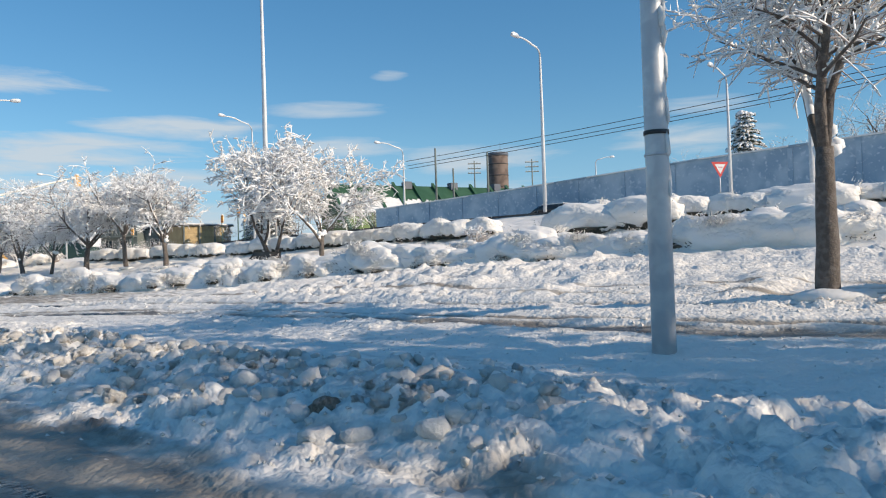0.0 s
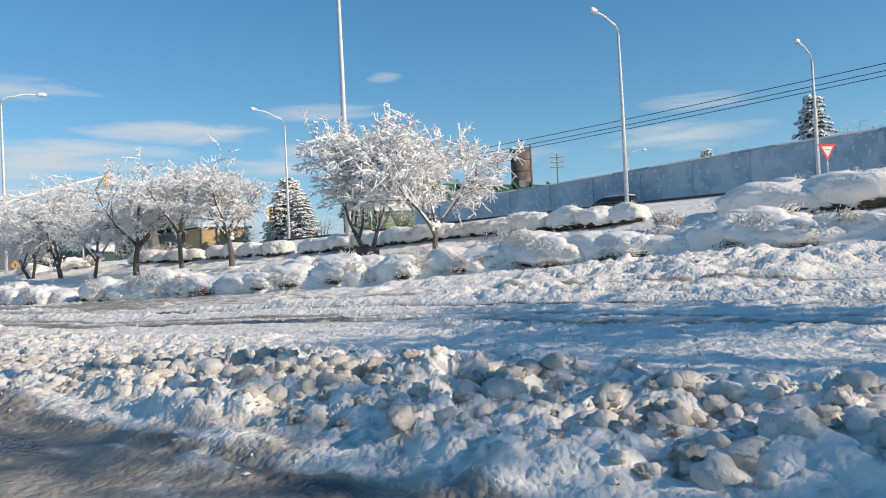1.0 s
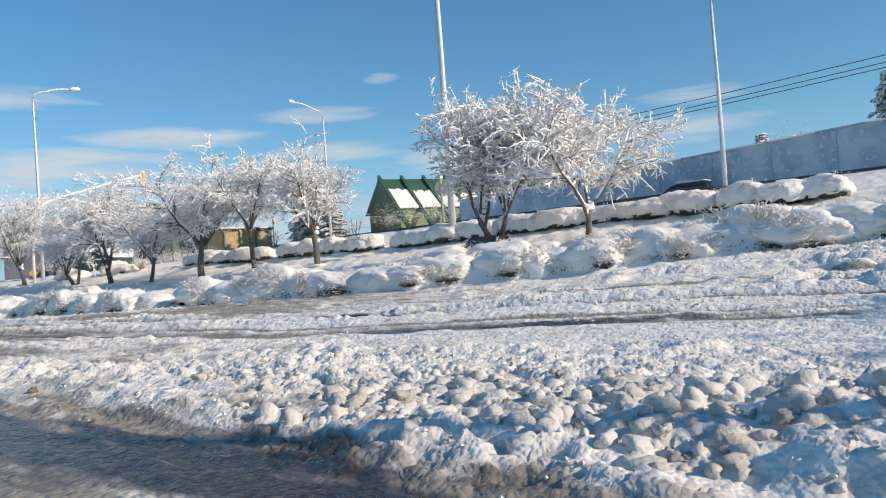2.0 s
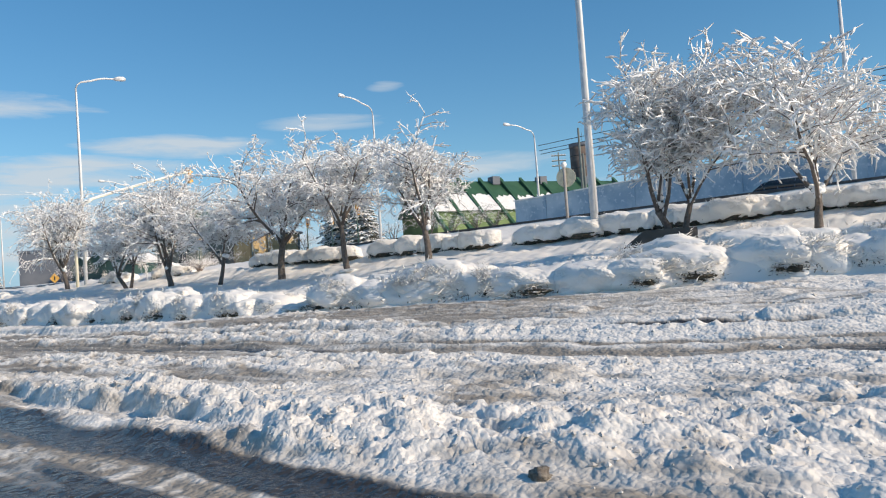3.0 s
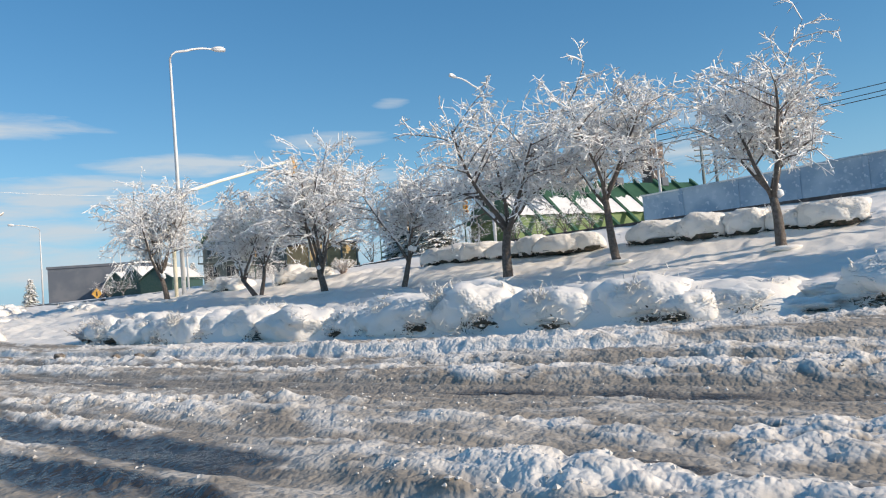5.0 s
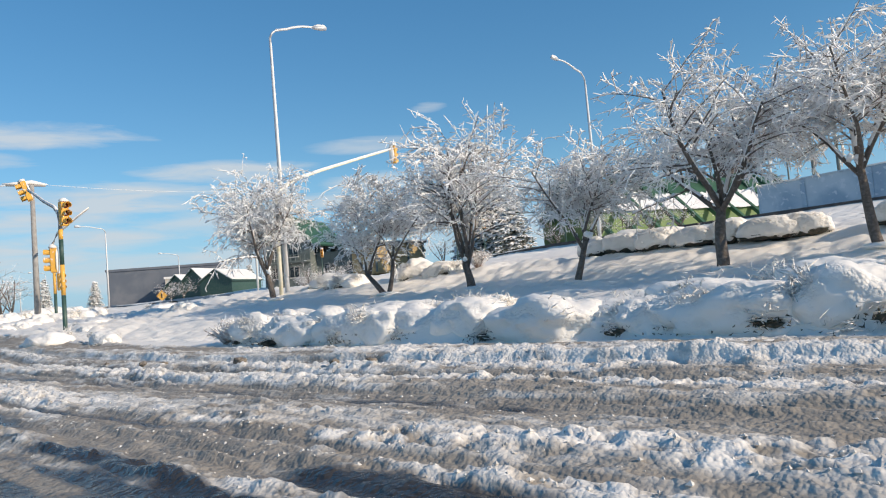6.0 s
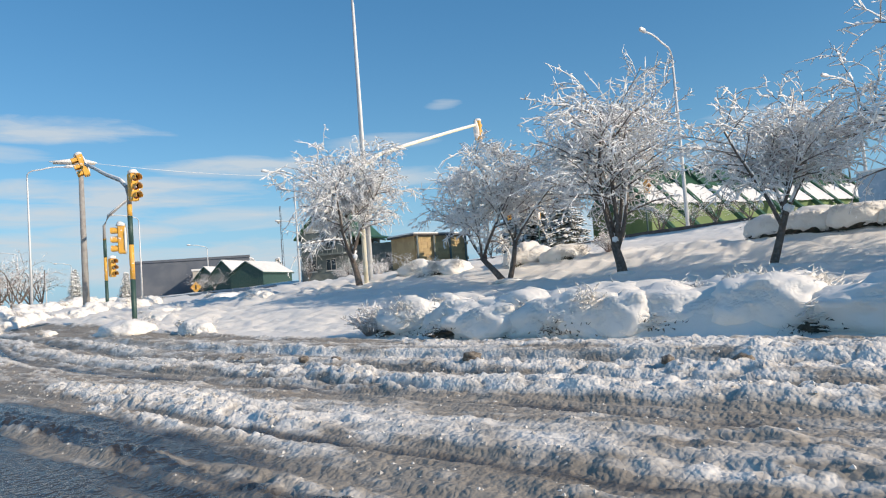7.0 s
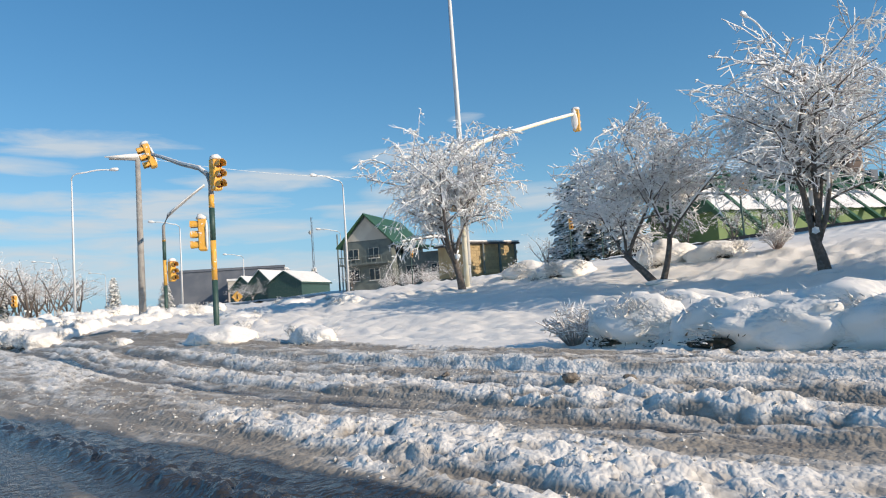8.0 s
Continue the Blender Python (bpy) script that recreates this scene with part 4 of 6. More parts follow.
while q < 47.0:
    size = r.uniform(0.75, 1.15)
    gap = (12.6 < q < 15.4) or (48.0 < q < 50.2) or (q > 30 and r.random() < 0.16)
    if not gap:
        shrub(q, 20.7 + 0.25 * math.sin(q * 0.3) + r.uniform(-0.15, 0.15), size, int(q * 100) + 3, "low clipped hedge shrub with a dark skirt under frosted snow", REAR, r.uniform(0.72, 0.95) / size ** 0.6, 0.0)
    q += size * (r.uniform(0.85, 1.15) if q < 30 else r.uniform(1.05, 1.5))
for s, u, size, high in ((9.6, 20.2, 1.45, 0.70), (11.4, 20.0, 1.5, 0.68), (5.0, 20.3, 1.3, 0.70), (0.6, 9.8, 1.3, 0.8), (-0.8, 10.2, 1.5, 0.9)):
    shrub(s, u, size, int(s * 10), "large rounded evergreen shrub under deep snow", "large shrubs", high * 1.12, 0.10)
for s, u, size, high in ((57.0, 8.8, 0.95, 0.9), (59.9, 8.1, 1.25, 0.8), (61.0, 8.9, 0.9, 0.6), (64.4, 7.4, 0.7, 0.9), (63.5, 10.8, 1.0, 0.7), (64.9, 15.4, 1.1, 0.9),
                         (58.5, 19.8, 1.5, 0.7), (60.5, 20.3, 1.5, 0.7), (55.3, 20.8, 1.4, 0.9), (53.6, 20.6, 1.2, 0.8), (67.5, 12.6, 1.2, 0.6), (68.6, 13.4, 1.3, 0.6), (69.8, 14.4, 1.2, 0.6), (66.0, 11.6, 1.1, 0.6), (68, 17, 1.3, 0.7), (73, 18, 1.3, 0.7), (84, 18.5, 1.5, 0.7)):
    shrub(s, u, size, int(s * 10) + 1, "mounded shrub wholly buried in smooth snow", "buried shrubs", high * 0.9, 0.22)

r = random.Random(77)
for s0, u0, s1, u1, n, big in ((71.5, 7.9, 76.5, 15.8, 16, 0.95), (86.0, 8.8, 98.5, 20.0, 20, 1.15), (70.0, 6.9, 84.0, 7.6, 16, 0.9), (100.0, 14.0, 118.0, 30.0, 18, 1.2)):
    for k in range(n):
        f = (k + 0.3 * r.random()) / (n - 1)
        shrub(s0 + (s1 - s0) * f + r.uniform(-0.4, 0.4), u0 + (u1 - u0) * f, big * r.uniform(0.8, 1.2), int(s0) * 100 + k,
              "rough snow-buried hedge shrub along the side street", "side street hedge", r.uniform(0.7, 1.0), 0.1)


def twig_bush(s, u, size, seed, label, group):
    """A leafless bush: many stems fanning from one foot, each rimmed with snow."""
    rr = random.Random(seed)
    stems, snow = Shape(), Shape()
    for k in range(60):
        a, tilt = rr.uniform(0, 2 * math.pi), rr.uniform(0.1, 1.0)
        dv = Vector((math.cos(a) * tilt, math.sin(a) * tilt, 1.0)).normalized() * size * rr.uniform(0.6, 1.0)
        p0 = Vector((math.cos(a) * 0.06, math.sin(a) * 0.06, -0.05))
        p1, p2 = p0 + dv * 0.55, p0 + dv + Vector((0, 0, -0.12 * tilt * size))
        stems.tube([p0, p1, p2], [0.010, 0.007, 0.004], 3, False)
        lift = Vector((0, 0, 0.012))
        snow.tube([p0.lerp(p1, 0.4) + lift, p1 + lift, p2 + lift], [0.007, 0.011, 0.006], 4, False)
        for j in range(6):
            b = p1.lerp(p2, rr.random())
            e = b + Vector((rr.gauss(0, 1), rr.gauss(0, 1), rr.gauss(0.4, 0.6))).normalized() * size * rr.uniform(0.1, 0.25)
            stems.tube([b, e], [0.005, 0.003], 3, False)
            snow.tube([b + lift, e + lift], [0.010, 0.006], 4, False)
    t = thing("twiggy_bush", Matrix.Translation(W(s, u, land(s, u))), label, "bush", group)
    part("branchwork", stems, TWIG, t, "thin brown stems")
    part("stem_snow", snow, TWIG_SNOW, t, "snow rimming the stems", True)


twig_bush(50.4, 9.35, 0.78, 3, "leafless twiggy bush rimmed with frost beside the road", "")
twig_bush(51.8, 20.6, 0.8, 4, "small frosted twiggy bush on the bank", "")
twig_bush(24.0, 14.5, 0.7, 8, "small frosted twiggy bush behind the hedge", "")
twig_bush(12.5, 16.0, 0.6, 9, "small frosted twiggy bush behind the hedge", "")

for s, u, size, seed in ((105.5, 52.5, 2.6, 21), (101.0, 52.0, 2.4, 22), (110.0, 53.5, 2.2, 23)):
    twig_bush(s, u, size, seed, "fan-shaped frosted bush in front of the boarded house", "bushes by the house")

# dark slab at the foot of a tree
slab = Shape()
a, b, c, e = W(26.6, 17.75, 0.9), W(23.9, 17.5, 0.9), W(23.9, 17.5, 1.80), W(25.2, 17.65, 1.82)
th = Vector((ACROSS[0] * 0.5, ACROSS[1] * 0.5, 0))
slab.add([a, b, c, e, a + th, b + th, c + th, e + th], [(0, 1, 2, 3), (7, 6, 5, 4), (0, 4, 5, 1), (1, 5, 6, 2), (2, 6, 7, 3), (3, 7, 4, 0)])
tagged(part("culvert_headwall", slab, SLAB), "dark sloping concrete headwall half buried in snow under a tree", "headwall")


# ---------------------------------------------------------------- lamps
def lamp(s, u, z, top, arm, label, radius=0.085, reach_up=0.75, snowy=True):
    """A tall street lamp: tapered pole, curved arm towards (ds, du), head and snow."""
    ax = arm[0] * ALONG[0] + arm[1] * ACROSS[0]
    ay = arm[0] * ALONG[1] + arm[1] * ACROSS[1]
    t = thing("street_lamp", Matrix.Translation(W(s, u, z)), label, "street lamp", "tall street lamps")
    h = top - z
    part("pole", Shape().tube([(0, 0, -1.4), (0, 0, 1.6), (0, 0, h * 0.6), (0, 0, h)], [radius * 1.15, radius * 1.1, radius * 0.8, radius * 0.55], 10), POLE, t, "", True)
    pts, rad = [], []
    for k in range(9):
        f = k / 8
        pts.append((ax * f ** 1.5 if k < 3 else ax * (0.02 + 0.98 * f), ay * f ** 1.5 if k < 3 else ay * (0.02 + 0.98 * f), h + reach_up * math.sin(min(1.0, f * 1.15) * math.pi / 2) ** 0.8))
        rad.append(radius * (0.55 - 0.2 * f))
    part("arm", Shape().tube(pts, rad, 8), POLE, t, "", True)
    L = math.hypot(ax, ay)
    dx, dy = ax / L, ay / L
    e = Vector(pts[-1])
    fwd = Vector((dx, dy, 0.06))
    head = Shape().tube([e - fwd * 0.1, e + fwd * 0.05, e + fwd * 0.35, e + fwd * 0.6, e + fwd * 0.66], [0.05, 0.10, 0.125, 0.10, 0.03], 8)
    part("lamp_head", head, POLE, t, "grey cobra-head lantern", True)
    if snowy:
        lift = Vector((0, 0, 0.07))
        part("snow_cap", Shape().tube([e - fwd * 0.05 + lift, e + fwd * 0.2 + lift * 1.3, e + fwd * 0.5 + lift * 1.3, e + fwd * 0.64 + lift], [0.04, 0.10, 0.10, 0.03], 8), SNOW, t, "snow on the lantern", True)
        al = Vector((0, 0, 0.035))
        part("arm_snow", Shape().tube([Vector(p) + al for p in pts[2:]], [q * 0.9 for q in rad[2:]], 6), SNOW, t, "snow along the arm", True)
        side = Vector((0.04, -0.025, 0))
        part("pole_snow", Shape().tube([side + Vector((0, 0, 0.8)), side + Vector((0, 0, h * 0.6)), side * 0.7 + Vector((0, 0, h * 0.98))], [radius * 0.9, radius * 0.7, radius * 0.42], 8), SNOW, t, "wind-blown snow on one side of the pole", True)
    return t


TALL = "tall frosted street lamp with curved arm"
lamp(62.7, 19.4, 1.85, 14.1, (-0.6, 2.2), TALL + " at the junction", 0.10)
lamp(28.2, 20.5, 1.85, 14.1, (-0.3, 2.9), TALL + " behind the hedge", 0.11)
lamp(24.2, 37.8, 3.9, 13.7, (0.1, -2.1), TALL + " on the upper street", 0.10, 0.6)
lamp(17.0, 49.0, 3.9, 12.6, (0.1, -2.1), TALL + " against the long wall", 0.10, 0.6)
lamp(9.4, 38.2, 3.9, 11.2, (0.5, -1.6), TALL + " on the upper street", 0.10, 1.0)
lamp(59.8, 42.0, 3.8, 14.7, (0.0, -3.0), TALL + " on the upper street", 0.10, 0.95)
lamp(53.8, 56.7, 5.0, 13.1, (1.0, -2.4), TALL + " past the wall", 0.10, 1.0)
lamp(101.5, 41.7, 3.5, 13.7, (0.6, -2.6), TALL + " beside the far house", 0.10, 0.9)
lamp(108.3, 19.1, 2.6, 14.0, (-1.0, 2.8), TALL + " beyond the traffic lights", 0.10)
lamp(126.3, 36.0, 3.4, 12.6, (1.0, -2.6), TALL + " far down the street", 0.10, 0.7)
lamp(162.3, 62.9, 5.0, 12.5, (1.0, -2.6), TALL + " far down the street", 0.10, 0.7)
lamp(127.6, 59.5, 5.0, 12.5, (1.0, -2.6), TALL + " beside the far house", 0.10, 0.7)
lamp(176.5, 36.0, 3.6, 12.8, (1.2, -2.4), TALL + " far down the street", 0.10, 0.6)
lamp(203.0, 53.0, 4.4, 12.8, (1.2, -2.4), TALL + " far down the street", 0.10, 0.6)
lamp(203.0, 48.0, 4.4, 10.6, (1.2, -2.4), TALL + " far down the street", 0.10, 0.6)
lamp(52.0, 95.0, 7.0, 15.2, (-1.5, 1.6), TALL + " beyond the wall", 0.10, 0.8)

# near pole beside the lane
np_at = W(2.55, 5.69, land(2.55, 5.69))
near_pole = thing("street_lamp", Matrix.Translation(np_at), "pale grey steel lamp pole close to the lane with wind-blown snow", "street lamp", "tall street lamps")
part("pole", Shape().tube([(0, 0, -0.3), (0, 0, 1.5), (0, 0, 6.0), (0, 0, 11.0)], [0.098, 0.094, 0.085, 0.06], 20), POLE, near_pole, "", True)
part("arm", Shape().tube([(0, 0, 10.95), (-0.3, -0.3, 11.5), (-1.0, -1.1, 11.8), (-1.8, -2.0, 11.9)], [0.06, 0.05, 0.045, 0.04], 10), POLE, near_pole, "", True)
part("lamp_head", Shape().tube([(-1.75, -1.95, 11.9), (-1.9, -2.1, 11.92), (-2.2, -2.45, 11.95), (-2.35, -2.6, 11.95)], [0.05, 0.1, 0.11, 0.04], 8), POLE, near_pole, "grey cobra-head lantern", True)
for zz, hh, mat in ((1.78, 0.035, BLACK), (1.60, 0.02, POLE)):
    part("strap", Shape().tube([(0, 0, zz - hh / 2), (0, 0, zz + hh / 2)], [0.102, 0.102], 20), mat, near_pole, "strap clamped round the pole", True)
smear = Shape()
rr = random.Random(4)
for k in range(110):
    zz = rr.uniform(1.1, 6.0)
    a = radians(rr.gauss(-20, 16))
    v, f = blob(rr.uniform(0.03, 0.06), k, 1, 0.4, squash=(0.45, 1, 2.4))
    smear.add(np.array(v) + np.array([math.cos(a) * 0.085, math.sin(a) * 0.085, zz]), f)
tagged(part("pole_snow", smear, SNOW, near_pole, "", True), "snow stuck in patches to one side", kind="stuff")


# ---------------------------------------------------------------- traffic lights
def signal_head(parent, at, turn, tilt=0.0, lit=None):
    """A three-lens yellow signal head hung at a point of its mast."""
    m = Matrix.Translation(at) @ pose(0, 0, 0, 0, tilt, 0) @ pose(0, 0, 0, 0, 0, turn) @ Matrix.Diagonal((1.1, 1.1, 1.08, 1))
    body = part("signal_head", Shape().box((-0.14, -0.11, -0.45), (0.14, 0.11, 0.45), 0.03), YELLOW, parent, "yellow three-lens signal head", at=m)
    for k in range(3):
        zc = 0.29 - 0.29 * k
        sh = Shape()
        ring = []
        for x, rad in ((-0.08, 0.115), (-0.30, 0.125)):
            ring.append([(rad * math.sin(a) * 1.0, x - 0.03, zc + rad * math.cos(a)) for a in np.linspace(-2.2, 2.2, 13)])
        inner = [[(p[0] * 0.93, p[1], zc + (p[2] - zc) * 0.93) for p in row] for row in ring]
        pts = ring[0] + ring[1] + inner[0] + inner[1]
        faces = []
        for i in range(12):
            faces += [(i, i + 1, 14 + i, 13 + i), (26 + i, 39 + i, 40 + i, 27 + i), (13 + i, 14 + i, 40 + i, 39 + i)]
        part("visor", sh.add(pts, faces), YELLOW, body, "yellow hooded visor")
        part("lens", Shape().tube([(0, -0.105, zc), (0, -0.125, zc), (0, -0.135, zc)], [0.10, 0.10, 0.05], 14), LENS, body, "dark unlit lens", True)
    v, f = blob(0.16, at[2], 2, 0.25, squash=(1.1, 1.0, 0.75), flat=-0.03)
    part("snow_cap", Shape().add(np.array(v) + np.array([0, -0.03, 0.47]), f), SNOW, body, "snow piled on top", True)
    v, f = blob(0.12, at[0], 2, 0.3, squash=(1.2, 0.4, 3.6))
    part("side_snow", Shape().add(np.array(v) + np.array([0.05, 0.11, 0.0]), f), SNOW, body, "snow stuck to the back", True)
    return body


def su_vec(ds, du, dz=0.0):
    return Vector((ds * ALONG[0] + du * ACROSS[0], ds * ALONG[1] + du * ACROSS[1], dz))


def banded_pole(parent, height, radius, bands):
    """A pole painted in bands, each a part of its own butted to the next."""
    for (z0, z1, mat) in bands:
        part("pole_band", Shape().tube([(0, 0, z0), (0, 0, z1)], [radius, radius], 14), mat, parent, "", True)


def mast(s, u, z, arm_points, label, height, heads, radius=0.085):
    t = thing("traffic_light", Matrix.Translation(W(s, u, z)), label, "traffic light", "traffic lights at the junction")
    if len(arm_points) > 7:
        banded_pole(t, height, radius, [(-0.3, height, CREAM)])
    else:
        banded_pole(t, height, radius, [(-1.0, 1.35, DARKGREEN), (1.35, 2.55, YELLOW), (2.55, 3.55, DARKGREEN), (3.55, height, YELLOW)])
    pts = [su_vec(*p) for p in arm_points]
    part("arm", Shape().tube(pts, [radius * (0.95 - 0.5 * i / (len(pts) - 1)) for i in range(len(pts))], 12), CREAM if len(pts) > 7 else CONCRETE, t, "", True)
    part("arm_snow", Shape().tube([p + Vector((0, 0, 0.05)) for p in pts[2:]], [radius * (0.75 - 0.4 * i / (len(pts) - 1)) for i in range(len(pts) - 2)], 8), SNOW, t, "snow along the arm", True)
    for at, turn, tilt in heads:
        signal_head(t, su_vec(*at), turn, tilt)
    return t


mast(64.2, 10.1, 1.05, [(0, 0, 3.9), (0, 0, 4.3), (0.3, 0.05, 4.62), (1.2, 0.2, 5.0), (3.0, 0.4, 5.5), (4.9, 0.65, 6.1), (6.6, 0.85, 6.6)],
     "green and yellow banded traffic light mast with a curved arm", 3.95,
     [((6.9, 0.9, 6.62), -62, -22), ((0.25, -0.20, 2.75), -72, 0), ((-0.15, 0.1, 4.55), 60, 0)])
mast(78.1, 14.3, 1.75, [(0, 0, 3.4), (0, 0, 4.2), (-0.1, 0.2, 4.7), (-0.4, 0.7, 5.2), (-0.8, 1.2, 5.7), (-1.1, 1.65, 6.1)],
     "dark banded traffic light mast with a curved arm", 3.45,
     [((-0.2, 0.25, 2.0), 60, 0)])
# the long pale mast arm over the upper carriageway
long_arm = [(0, 0, 4.2), (0, 0.05, 4.6), (0.05, 0.4, 5.0), (0.12, 1.2, 5.5), (0.2, 2.8, 6.05), (0.27, 4.4, 6.55), (0.35, 6.0, 7.05), (0.42, 7.4, 7.47), (0.45, 7.8, 7.58)]
mast(62.0, 18.6, 1.65, long_arm, "traffic light mast with a long pale tapered arm", 4.3, [((0.45, 7.95, 7.33), 165, 0), ((0.3, -0.1, 3.4), 60, 0)], 0.095)


def small_signal(s, u, z, height, turn, label):
    t = thing("traffic_light", Matrix.Translation(W(s, u, z)), label, "traffic light", "traffic lights at the junction")
    part("pole", Shape().tube([(0, 0, -1.2), (0, 0, height)], [0.06, 0.055], 10), DARKGREEN, t, "", True)
    signal_head(t, Vector((0.1, -0.16, height - 0.4)), turn)


small_signal(62.5, 42.0, 4.0, 3.4, 20, "yellow traffic light on a dark post by the green hall")
small_signal(84.0, 54.0, 4.8, 3.6, 10, "yellow traffic light on a post before the dark conifers")
small_signal(82.0, 56.0, 4.9, 3.6, 190, "yellow traffic light on a post before the dark conifers")
small_signal(104.0, 52.0, 4.4, 3.4, 10, "yellow traffic light on a post near the sandstone wall")
small_signal(112.0, 15.6, 1.9, 2.6, 10, "yellow traffic light on a low post far along the road")

# concrete power pole with snowed-up fittings and its cable
cp = thing("power_pole", Matrix.Translation(W(80.4, 14.05, 1.9)), "tapered concrete power pole with snow on its top fittings", "power pole")
part("pole", Shape().tube([(0, 0, -1.0), (0, 0, 7.75)], [0.19, 0.12], 14), CONCRETE, cp, "", True)
part("crossarm", Shape().tube([su_vec(0.3, -1.3, 7.72), su_vec(0, 0, 7.75), su_vec(-0.2, 0.7, 7.72)], [0.05, 0.07, 0.05], 8), CONCRETE, cp, "", True)
part("snow_cap", Shape().tube([su_vec(0.3, -1.5, 7.80), su_vec(0.1, -0.6, 7.86), su_vec(0, 0, 7.92), su_vec(-0.2, 0.8, 7.80)], [0.03, 0.11, 0.14, 0.04], 8), SNOW, cp, "snow on the crossarm", True)


def cable(a, b, sag, radius, label, mat=BLACK):
    pts = []
    for k in range(15):
        f = k / 14
        p = a.lerp(b, f)
        pts.append(p + Vector((0, 0, -sag * 4 * f * (1 - f))))
    tagged(part("cable", Shape().tube(pts, [radius] * 15, 5), mat, None, "", True), label, "cable", "overhead cables")


cable(W(80.4, 14.1, 9.75), W(86.0, 34.0, 11.2), 0.3, 0.010, "frosted overhead cable from the concrete pole", SNOW)


def power_pole(s, u, z, top, arms, label, lean=0.0):
    t = thing("power_pole", Matrix.Translation(W(s, u, z)), label, "power pole", "power poles")
    h = top - z
    part("pole", Shape().tube([(0, 0, -0.3), (lean, 0, h)], [0.14, 0.09], 10), TIMBER, t, "", True)
    for k in range(arms):
        zz = h - 0.5 - 0.8 * k
        part("crossarm", Shape().box((-1.1, -0.06, zz - 0.06), (1.1, 0.06, zz + 0.06), 0.01), TIMBER, t)
        for x in (-1.0, -0.5, 0.5, 1.0):
            part("insulator", Shape().tube([(x, 0, zz + 0.06), (x, 0, zz + 0.12), (x, 0, zz + 0.24)], [0.03, 0.06, 0.03], 8), CONCRETE, t, "", True)
        part("snow_cap", Shape().box((-1.1, -0.08, zz + 0.064), (1.1, 0.08, zz + 0.13), 0.02), SNOW, t, "snow on the crossarm")


power_pole(49.0, 56.4, 5.0, 13.0, 0, "dark timber utility pole at the end of the wall")
power_pole(53.0, 64.0, 5.5, 12.0, 0, "dark timber utility pole near the green hall")
power_pole(67.9, 102.5, 8.0, 18.3, 3, "timber power pole with three snowy crossarms")
power_pole(76.5, 98.0, 8.0, 18.6, 3, "timber power pole with three snowy crossarms")
power_pole(-42.0, 60.0, 5.0, 18.0, 0, "timber power pole behind the long wall")
power_pole(132.0, 62.0, 4.8, 13.0, 0, "dark timber utility pole beside the far house")
power_pole(44.0, 58.5, 4.8, 12.2, 0, "pale timber utility pole past the wall")
for k, dz in enumerate((0.0, 0.45, 0.75)):
    cable(W(53.8, 57.2 + 0.2 * k, 12.3 - dz), W(-42.0, 60.0 + 0.3 * k, 17.5 - dz), 0.9, 0.03, "dark overhead power cable above the wall")

# round stop sign seen from behind on its post
post = thing("road_sign", Matrix.Translation(W(30.5, 22.7, 1.9)), "round pale yellow road sign on a snow-crusted post", "road sign")
part("post", Shape().tube([(0, 0, -0.3), (0, 0, 2.75)], [0.06, 0.055], 10), CONCRETE, post, "", True)
part("disc", Shape().tube([(0.06, 0.07, 2.35), (0.07, 0.09, 2.35)], [0.36, 0.36], 24), material("faded_yellow", (0.78, 0.70, 0.50), 0.6), post, "faded yellow disc")
v, f = blob(0.12, 3, 2, 0.3, squash=(0.8, 0.8, 1.0))
part("snow_cap", Shape().add(np.array(v) + np.array([0, 0, 2.8]), f), SNOW, post, "", True)

# give-way triangle on the upper street
gw = thing("give_way_sign", Matrix.Translation(W(14.5, 40.2, float(base_height(14.5, 40.2)))) @ pose(0, 0, 0, 0, 0, 8), "red and white triangular give-way sign on a thin post", "road sign")
part("post", Shape().tube([(0, 0, -0.2), (0, 0, 1.9)], [0.03, 0.03], 8), POLE, gw, "", True)


def triangle(size, y0, y1):
    h = size * 0.866
    p = [(-size / 2, y, h / 2) for y in (y0, y1)] + [(size / 2, y, h / 2) for y in (y0, y1)] + [(0, y, -h / 2) for y in (y0, y1)]
    return Shape().add(p, [(0, 2, 4), (5, 3, 1), (0, 1, 3, 2), (2, 3, 5, 4), (4, 5, 1, 0)])


part("plate", triangle(1.0, -0.055, -0.035), SIGN_RED, gw, "red border plate", at=pose(0, 0, 1.75))
part("inner_plate", triangle(0.62, -0.063, -0.056), SIGN_WHITE, gw, "white inner triangle", at=pose(0, 0, 1.79))
part("lettering_bar", Shape().box((-0.13, -0.069, 1.87), (0.13, -0.064, 1.91)), SIGN_RED, gw)
# yellow diamond warning sign far off
yd = thing("warning_sign", Matrix.Translation(W(123.8, 41.6, 2.95)), "yellow diamond warning sign low in the snow", "road sign")
part("post", Shape().tube([(0, 0, -0.3), (0, 0, 1.2)], [0.05, 0.05], 8), POLE, yd, "", True)
part("plate", Shape().box((-0.5, -0.06, -0.5), (0.5, -0.04, 0.5), 0.01), YELLOW, yd, "yellow plate", at=pose(0, -0.05, 1.25, 0, 45, 0))
part("symbol_bar", Shape().box((-0.08, -0.075, -0.27), (0.08, -0.064, 0.27)), BLACK, yd, "", at=pose(0, -0.05, 1.25, 0, 0, 0))


